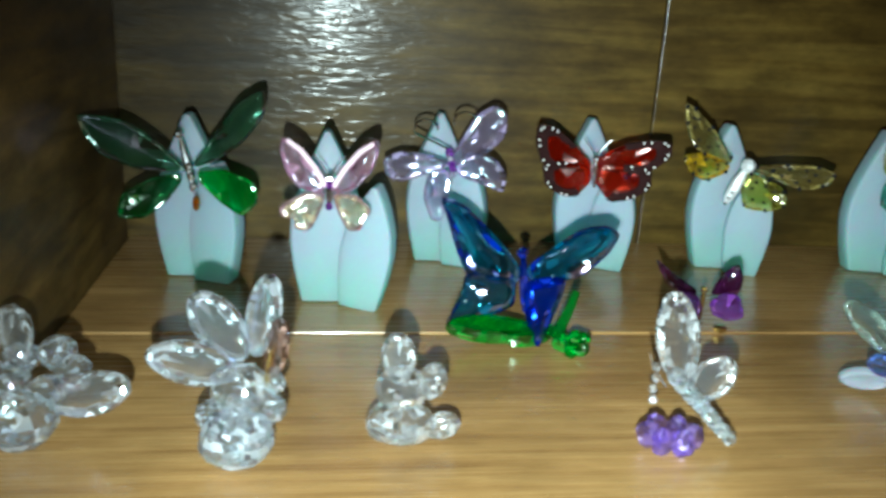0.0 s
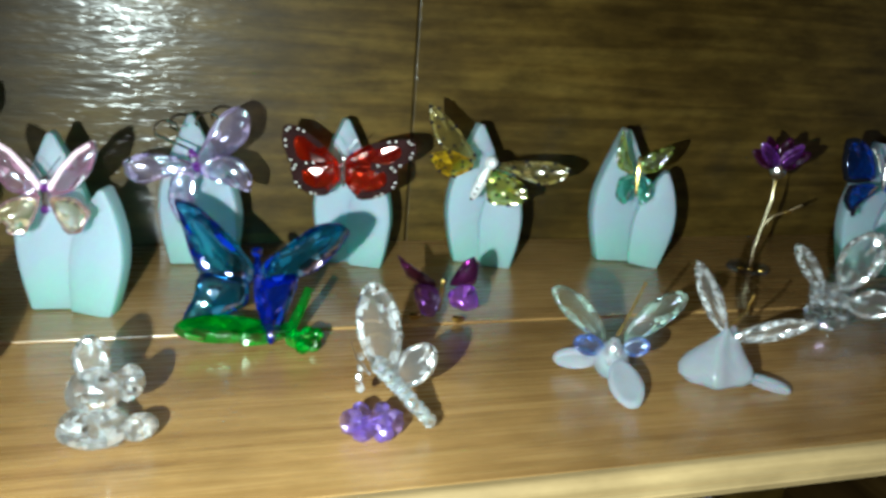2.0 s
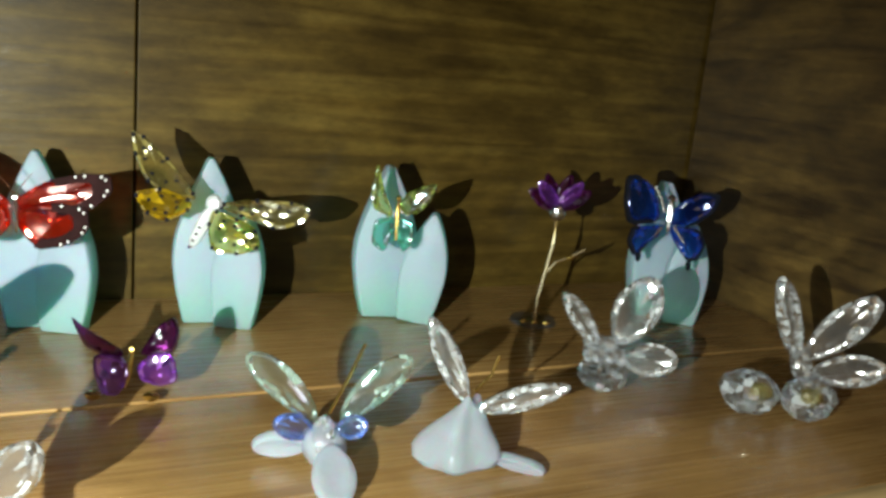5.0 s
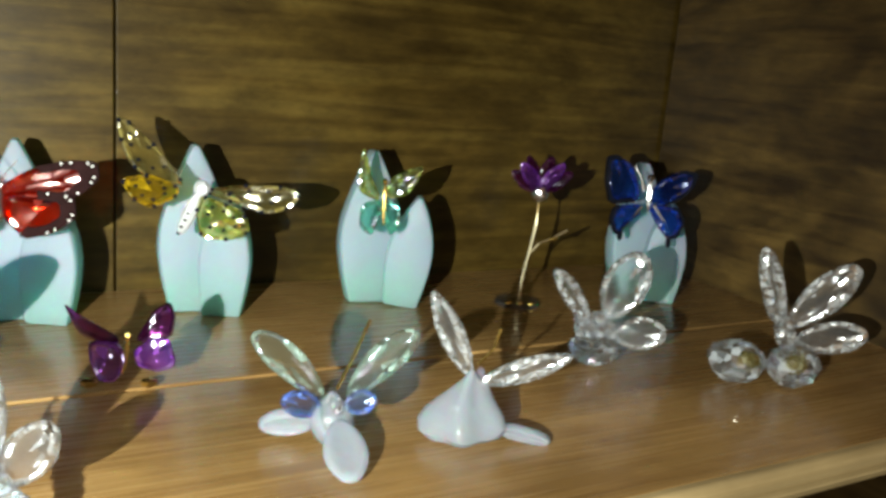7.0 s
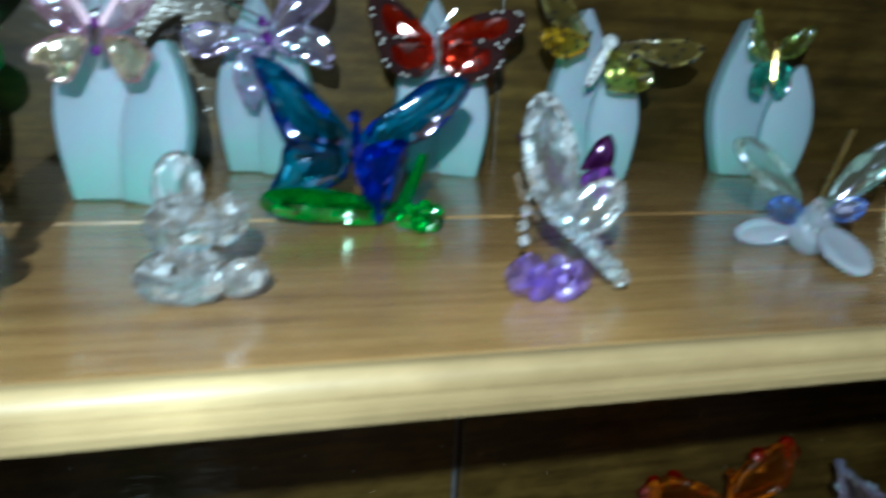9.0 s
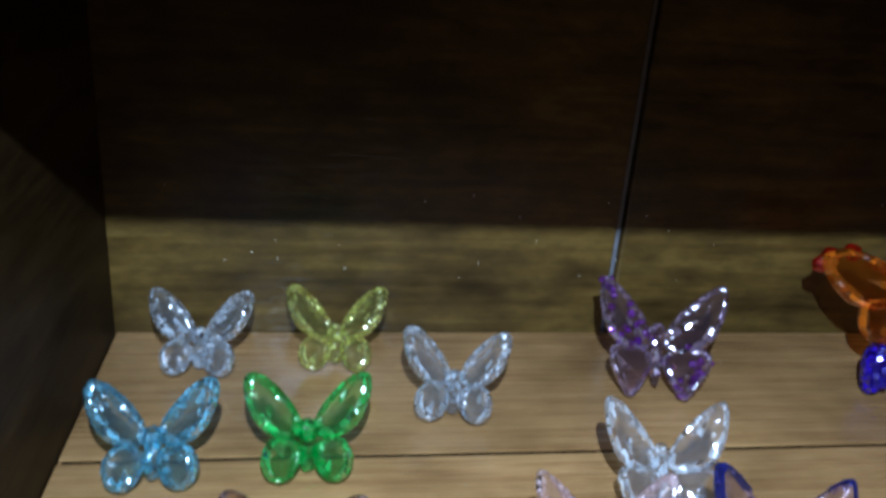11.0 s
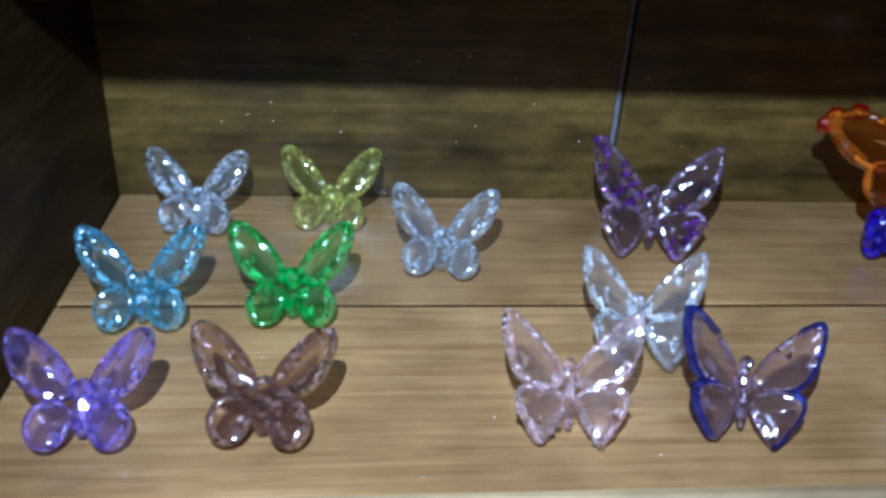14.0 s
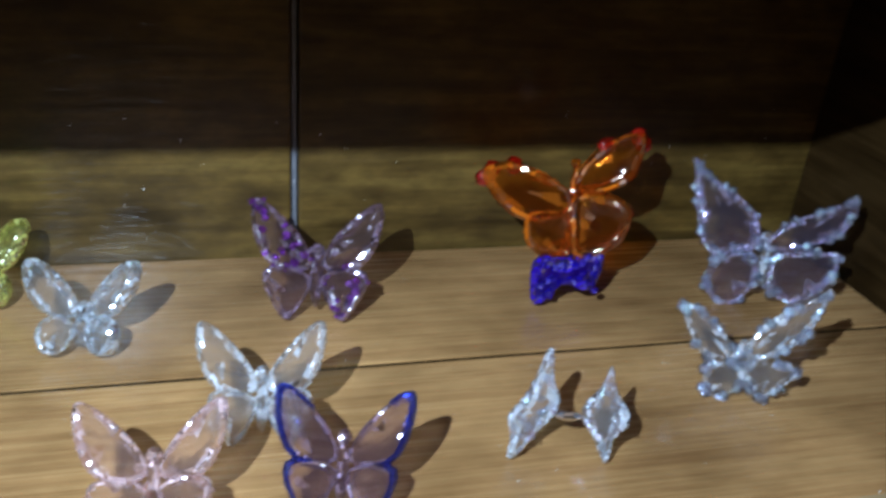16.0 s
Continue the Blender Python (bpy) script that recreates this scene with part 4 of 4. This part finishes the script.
# ---- loose figures on the upper shelf ----
def blue_swallowtail():
    t = butterfly("large blue glass butterfly resting on green glass leaves", perched(0.1888, -0.1394, 0.0040, -24, 30), 0.04, WIDE_UP, WIDE_LO, AZURE, (AZURE, COBALT), COBALT, 8, 0.16, name="glass_butterfly", body_r=0.05, inner=0.74, jitter=0.08,
        axis=((-0.17, 0.85), (-0.04, 0.22)),
        shape=([(-0.19, 0.7), (-0.5, 0.98), (-0.85, 1.23), (-1.13, 1.29), (-0.99, 1.03), (-0.85, 0.75), (-0.71, 0.53), (-0.47, 0.51), (-0.21, 0.52)],
        [(-0.08, 0.74), (0.15, 0.95), (0.4, 1.18), (0.66, 1.23), (0.78, 1.16), (0.7, 0.97), (0.48, 0.71), (0.26, 0.62), (-0.02, 0.58)],
        [(-0.22, 0.56), (-0.71, 0.53), (-0.7, 0.29), (-0.79, 0.02), (-0.61, -0.01), (-0.35, 0.17), (-0.17, 0.29)],
        [(-0.05, 0.57), (0.32, 0.65), (0.3, 0.39), (0.21, 0.09), (0.16, -0.09), (0.05, 0.06), (-0.06, 0.34)]))
    down = t.matrix_basis.inverted() @ Matrix.Translation((0.184, -0.142, 0.0)) @ Matrix.Rotation(radians(-8), 4, "Z")
    for x, y, z, sx, sy, a, tip in ((-0.012, -0.001, 0.008, 0.020, 0.015, 14, 6), (0.006, 0.001, 0.005, 0.013, 0.009, 40, 4), (0.021, -0.003, 0.004, 0.008, 0.006, -30, 0)):
        bm = wing([(u * sy / sx * 1.7, v * 2 - 1) for u, v in PETAL], 0.006, sx, 0.82, 0.3, 0.03)
        bmesh.ops.rotate(bm, verts=bm.verts[:], matrix=Matrix.Rotation(radians(90), 3, "X") @ Matrix.Rotation(radians(90), 3, "Y"))
        part("leaf", bm, GREEN, t, "bright green glass leaf", m=down @ Matrix.Translation((x, y, z)) @ Matrix.Rotation(radians(a), 4, "Z") @ Matrix.Rotation(radians(tip), 4, "Y") @ Matrix.Rotation(radians(4 * tip), 4, "X"), smooth=True)
    part("stalk", tube([(0.016, -0.002, 0.006), (0.019, 0.001, 0.012), (0.022, 0.004, 0.018), (0.024, 0.006, 0.024)], 0.0026, 10, 0.6), GREEN, t, "bright green glass stalk", m=down, smooth=True)
    for k, (x, y, z) in enumerate(((0.022, -0.008, 0.0035), (0.027, -0.005, 0.0035), (0.024, -0.004, 0.008), (0.019, -0.006, 0.007), (0.028, -0.001, 0.006))):
        part("bead", gem((x, y, z), (0.0030, 0.0030, 0.0030), 9, 6, k), GREEN, t, "bright green glass bead", m=down)
    return t


blue_swallowtail()

t = butterfly("small purple crystal butterfly on gold feet", perched(0.2692, -0.1251, 0.0010, -16, 26), 0.04, SHARP_UP, SHARP_LO, PLUM, PURPLE, GOLD, 8, 0.07, body_r=0.03,
    axis=((0.05, 0.44), (0.02, 0.08)),
    shape=([(-0.03, 0.39), (-0.06, 0.45), (-0.37, 0.62), (-0.5, 0.72), (-0.36, 0.46), (-0.2, 0.38)],
        [(0.14, 0.44), (0.27, 0.67), (0.4, 0.75), (0.45, 0.62), (0.43, 0.43), (0.15, 0.4)],
        [(-0.03, 0.37), (-0.27, 0.38), (-0.25, 0.21), (-0.17, 0.05), (-0.04, 0.03), (0.05, 0.22)],
        [(0.12, 0.3), (0.25, 0.4), (0.41, 0.41), (0.48, 0.17), (0.33, 0.12), (0.16, 0.17)]))
for sg in (-1, 1):
    part("foot", gem((0.010 * sg, -0.001, 0.001), (0.0035, 0.002, 0.002), 6, 4), GOLD, t, "gold foot")


def figure(name, label, category, x, y, yaw=0, z=0.0, group="clear crystal figures"):
    return thing(name, pose(x, y, z, 0, 0, yaw), label, category, group)


def bead(parent, kind, c, size, mat=None, rot=(0, 0, 0), u=16, v=11, label=""):
    if mat is MILK:
        bm = bmesh.new()
        bmesh.ops.create_uvsphere(bm, u_segments=20, v_segments=12, radius=1, matrix=Matrix.Diagonal((*size, 1)))
        for q in bm.verts:
            q.co *= 1 + 0.10 * noise.noise(q.co * 160)
        return part(kind, bm, MILK, parent, label, m=pose(*c, *rot), smooth=True)
    return part(kind, gem((0, 0, 0), size, u, v), mat or CLEAR, parent, label, m=pose(*c, *rot))


DART = smooth_outline([(0.05, 0.0), (0.17, 0.30), (0.26, 0.72), (0.20, 1.06), (0.0, 0.98), (-0.13, 0.60), (-0.08, 0.16)])
SPEAR = smooth_outline([(0.05, 0.0), (0.16, 0.36), (0.14, 0.72), (0.0, 1.05), (-0.14, 0.72), (-0.16, 0.36), (-0.05, 0.0)])


def blade(parent, kind, base, length, roll, yaw=0, pitch=0, mat=None, pts=PETAL, wide=1.0, thick=0.12, label=""):
    """A wing or petal that grows from base: roll turns it to the right in its plane, pitch tips it back, yaw turns it about the upright."""
    p = [(u * wide, v) for u, v in pts]
    m = Matrix.Translation(base) @ Matrix.Rotation(radians(yaw), 4, "Z") @ Matrix.Rotation(radians(-pitch), 4, "X") @ Matrix.Rotation(radians(roll), 4, "Y")
    return part(kind, wing(p, thick * length, length, 0.80, 0.3, 0.03, True), mat or CLEAR, parent, label, m=m, smooth=True)


# crystal flower cluster beside the left side
f = figure("crystal_flower_cluster", "clear faceted crystal flower cluster beside the side wall", "crystal figure", 0.014, -0.212, -6)
bead(f, "blossom", (0.002, 0, 0.0092), (0.0115, 0.010, 0.0092), AURORA)
for a in range(5):
    bead(f, "petal", (0.004 + 0.010 * math.cos(a * 1.26), 0.014 + 0.006 * math.sin(a * 1.26), 0.019 + 0.004 * math.sin(a * 1.26)), (0.0062, 0.005, 0.0062), AURORA, (20 * a, 15, 30 * a))
blade(f, "wing", (0.008, 0.004, 0.012), 0.027, 72, 0, 10, AURORA, PETAL, 1.0, 0.2)
blade(f, "wing", (-0.002, 0.014, 0.021), 0.019, -16, 0, 20, CLEAR, PETAL, 1.2, 0.15)

# butterfly on a rose
f = figure("crystal_rose_butterfly", "clear crystal butterfly sitting on a crystal rose", "crystal figure", 0.082, -0.224, -6)
bead(f, "blossom", (0, 0, 0.0090), (0.0115, 0.0105, 0.0090), AURORA)
for a in range(5):
    bead(f, "petal", (0.009 * math.cos(a * 1.26 + 0.3), 0.004 + 0.004 * math.sin(a * 1.26), 0.014 + 0.003 * math.cos(a)), (0.006, 0.0045, 0.005), AURORA, (0, 25 * a, 30))
bead(f, "blossom", (-0.001, 0.010, 0.021), (0.0095, 0.008, 0.0080), CLEAR)
blade(f, "wing", (0.002, 0.010, 0.025), 0.031, -80, 0, 12, AURORA, PETAL, 0.85, 0.18)
blade(f, "wing", (0.002, 0.012, 0.028), 0.027, -42, 0, 18, AURORA, PETAL, 1.05, 0.16)
blade(f, "wing", (0.003, 0.013, 0.028), 0.028, 6, -30, 10, AURORA, PETAL, 0.85, 0.16)
blade(f, "wing", (0.007, 0.013, 0.024), 0.023, 26, -64, 6, SMOKE, PETAL, 1.2, 0.14)
part("antenna", tube([(0.007, 0.010, 0.022), (0.009, 0.009, 0.033), (0.013, 0.008, 0.043)], 0.0008, 6), GOLD, f, "gold antenna")
bead(f, "head", (0.010, 0.008, 0.024), (0.0035,) * 3, AURORA)

# rounded bird-like crystal
f = figure("crystal_bird", "small smooth clear crystal figure with rounded lobes", "crystal figure", 0.132, -0.212, -8)
bead(f, "body", (0, 0, 0.0068), (0.0118, 0.010, 0.0068), CLEAR, u=12, v=8)
bead(f, "tail", (0.0135, 0.000, 0.0065), (0.006, 0.004, 0.0045), CLEAR, (0, -20, 0))
bead(f, "breast", (0.000, 0.002, 0.0180), (0.0088, 0.008, 0.0075), CLEAR, u=12, v=8)
bead(f, "wing", (0.0095, 0.007, 0.0185), (0.005, 0.004, 0.0065), CLEAR, (0, 15, 0))
blade(f, "wing", (-0.001, 0.006, 0.016), 0.018, -4, 0, 8, CLEAR, PETAL, 1.25, 0.22)

# butterfly with a purple blossom
f = figure("crystal_blossom_butterfly", "clear crystal butterfly standing over a purple blossom", "crystal figure", 0.222, -0.217, -10)
for a in range(6):
    bead(f, "petal", (-0.002 + 0.0065 * math.cos(a * 1.05), -0.004 + 0.005 * math.sin(a * 1.05), 0.0055), (0.0048, 0.0036, 0.0052), VIOLET, (0, 20, 60 * a), 6, 5, "purple crystal petal")
blade(f, "wing", (0.004, 0.008, 0.014), 0.036, -10, 20, 8, CLEAR, PETAL, 0.85, 0.14)
blade(f, "wing", (0.006, 0.008, 0.012), 0.020, 34, -20, 14, CLEAR, PETAL, 1.2, 0.2)
for i in range(9):
    bead(f, "bead", (0.000 + 0.0022 * i, 0.006 - 0.001 * i, 0.022 - 0.0021 * i), (0.0034 - 0.0001 * i,) * 3, AURORA, (0, 0, 37 * i), 6, 5)
for i in range(4):
    bead(f, "bead", (-0.006 - 0.0006 * (i % 2), 0.008, 0.012 + 0.004 * i), (0.0017,) * 3, CLEAR, (0, 0, 40 * i), 6, 5)
part("antenna", tube([(-0.003, 0.006, 0.018), (-0.008, 0.006, 0.024), (-0.010, 0.006, 0.030)], 0.0005, 5), SILVER, f)

# blue-winged butterfly on a frosted blossom
f = figure("frosted_blossom_butterfly", "rainbow coated crystal butterfly on a frosted white blossom", "crystal figure", 0.324, -0.190, -26)
bead(f, "blossom", (0, 0, 0.008), (0.0075, 0.007, 0.008), MILK, u=12, v=8, label="frosted white heart of the blossom")
blade(f, "petal", (0.002, -0.004, 0.0115), 0.026, 14, 0, -112, MILK, PETAL, 1.0, 0.10, "frosted white petal")
blade(f, "petal", (-0.003, 0.000, 0.008), 0.020, -98, 0, -10, MILK, PETAL, 0.9, 0.22, "frosted white petal")
blade(f, "upper_wing", (-0.002, 0.003, 0.014), 0.031, -40, 14, 12, RAINBOW, DART, -1.0, 0.10)
blade(f, "upper_wing", (0.003, 0.003, 0.014), 0.032, 33, -14, 12, RAINBOW, DART, 1.0, 0.10)
blade(f, "lower_wing", (-0.002, -0.002, 0.012), 0.0145, -72, 14, 0, FLASH, PETAL, 1.2, 0.14, "blue flashing crystal lower wing")
blade(f, "lower_wing", (0.003, -0.002, 0.013), 0.012, 62, -14, 0, FLASH, PETAL, 1.3, 0.14)
bead(f, "body", (0, -0.004, 0.012), (0.0038, 0.0038, 0.0075), CLEAR)
part("antenna", tube([(0.001, -0.001, 0.019), (0.006, 0.004, 0.030), (0.010, 0.008, 0.040)], 0.0006, 5), GOLD, f, "gold antenna")

# frosted bell blossom with two spear wings
f = figure("frosted_bell_blossom", "frosted white bell blossom with two slender crystal wings", "crystal figure", 0.372, -0.197, -28)
bell = bmesh.new()
rings = []
for i, (z, r) in enumerate(((0.0006, 0.005), (0.0008, 0.0100), (0.0028, 0.0128), (0.0060, 0.0136), (0.0095, 0.0120), (0.0130, 0.0090), (0.0160, 0.0062), (0.0190, 0.0038), (0.0212, 0.0026))):
    rings.append([bell.verts.new((-0.0050 + 0.26 * z + math.cos(a) * r * (0.96 + 0.14 * math.cos(2 * a + 0.6) + 0.07 * math.cos(5 * a + i * 0.6)), -0.006 + z * 0.30 + math.sin(a) * r * (0.80 + 0.09 * math.cos(5 * a + i * 0.6)), z * (1 + 0.10 * math.sin(2 * a)))) for a in (k * math.pi / 24 for k in range(48))])
for a, b in zip(rings, rings[1:]):
    for k in range(48):
        bell.faces.new((a[k], a[(k + 1) % 48], b[(k + 1) % 48], b[k]))
bell.faces.new(rings[0][::-1]); bell.faces.new(rings[-1])
part("bell", bell, MILK, f, "frosted white bell", smooth=True)
blade(f, "foot", (0.006, -0.006, 0.0055), 0.021, 102, 0, -10, MILK, PETAL, 0.50, 0.2, "frosted white foot")
blade(f, "wing", (-0.001, 0.002, 0.0190), 0.034, -27, 10, 6, CLEAR, SPEAR, 0.85, 0.12)
blade(f, "wing", (0.002, 0.001, 0.0175), 0.034, 66, -10, 6, CLEAR, SPEAR, 0.8, 0.12)
part("antenna", tube([(0.001, 0.001, 0.024), (0.006, 0.003, 0.030), (0.008, 0.005, 0.036)], 0.0005, 5), GOLD, f, "gold antenna")

# gold-stemmed purple flower
f = figure("gold_stem_flower", "purple crystal flower on a bent gold stem with round foot", "flower ornament", 0.478, -0.069, -24, group="ornaments")
disc = bmesh.new()
bmesh.ops.create_cone(disc, cap_ends=True, segments=28, radius1=0.0125, radius2=0.0118, depth=0.0016)
part("foot", disc, CLEAR, f, "round clear glass foot", m=pose(0, 0.004, 0.0008))
part("stem", tube([(0, 0, 0.001), (0.0005, 0, 0.014), (0.003, 0, 0.030), (0.0050, 0, 0.044), (0.0048, 0, 0.058)], 0.0010, 8), BRASS, f)
part("twig", tube([(0.003, 0, 0.028), (0.0075, 0, 0.034), (0.014, 0, 0.037), (0.022, 0, 0.042)], 0.0007, 6), BRASS, f)
bead(f, "bud", (0.0150, 0, 0.0372), (0.0028, 0.0012, 0.0012), GOLD, (0, -15, 0))
bead(f, "calyx", (0.0048, 0, 0.0605), (0.0046, 0.0042, 0.0050), SILVER)
for roll, yaw, pitch, mat in ((-58, 10, -8, PLUM), (-36, 0, -20, PURPLE), (-14, 20, 20, PLUM), (12, -20, 18, PLUM), (32, 0, -18, PURPLE), (54, -10, -6, PLUM)):
    blade(f, "petal", (0.0048, 0.0, 0.0615), 0.0200, roll, yaw, pitch, mat, SPEAR, 1.35, 0.09)
for sg in (-1, 0, 1):
    bead(f, "claw", (0.006 * sg, -0.003, 0.0014), (0.0022, 0.0014, 0.0014), GOLD)

# clear insect on a crystal knob
f = figure("crystal_bee", "clear crystal insect with three rounded wings", "crystal figure", 0.458, -0.156, -28)
bead(f, "base", (0, 0, 0.0075), (0.011, 0.009, 0.0075), AURORA)
for i in range(7):
    bead(f, "bead", (-0.006 + 0.004 * (i % 4), 0.003 * (i // 4), 0.016 + 0.004 * (i // 4)), (0.0038,) * 3, CLEAR, (0, 0, 33 * i), 6, 5)
blade(f, "wing", (-0.004, 0.002, 0.020), 0.030, -38, 30, 6, CLEAR, SPEAR, 1.0, 0.16)
blade(f, "wing", (0.004, 0.004, 0.018), 0.034, 22, -10, 8, CLEAR, PETAL, 1.1, 0.08)
blade(f, "wing", (0.006, 0.002, 0.014), 0.024, 82, -10, 0, CLEAR, PETAL, 1.2, 0.10)

# clear butterfly on yellow-tinged blossoms
f = figure("crystal_twin_blossom", "clear crystal butterfly over two yellow tinged blossoms", "crystal figure", 0.522, -0.196, -30)
for sg in (-1, 1):
    bead(f, "blossom", (0.012 * sg - 0.004, -0.004, 0.0100), (0.0125, 0.010, 0.0095), AURORA, (0, 0, 20 * sg), 9, 6)
    bead(f, "petal", (0.010 * sg - 0.004, -0.0105, 0.0125), (0.0055, 0.0035, 0.0042), STRAW, (20, 0, 0), 9, 6, "yellow tinged crystal petal")
bead(f, "body", (0.005, 0.002, 0.022), (0.0045, 0.0045, 0.009), CLEAR, (0, -20, 0))
blade(f, "wing", (0.003, 0.004, 0.024), 0.038, -20, 24, 4, CLEAR, SPEAR, 0.95, 0.14)
blade(f, "wing", (0.005, 0.005, 0.022), 0.040, 38, -20, 6, CLEAR, PETAL, 0.72, 0.10)
blade(f, "wing", (0.008, 0.004, 0.018), 0.030, 74, -20, 0, CLEAR, PETAL, 0.9, 0.10)

# ---- dust ----
dust = bmesh.new()
rnd = random.Random(11)
for i in range(60):
    r = rnd.uniform(0.0002, 0.00045)
    if i % 2:
        gem((rnd.uniform(0.02, 0.58), -0.0002, LOW + rnd.uniform(0.03, 0.09)), (r, r * 0.4, r), 5, 3, bm=dust)
    else:
        gem((rnd.uniform(0.02, 0.58), rnd.uniform(-0.23, -0.02), LOW + 0.0002), (r, r, r * 0.4), 5, 3, bm=dust)
ob = link("dust", dust, WHITE)
tagged(ob, "pale dust specks on the lower shelf and wall", "dust", kind="stuff")
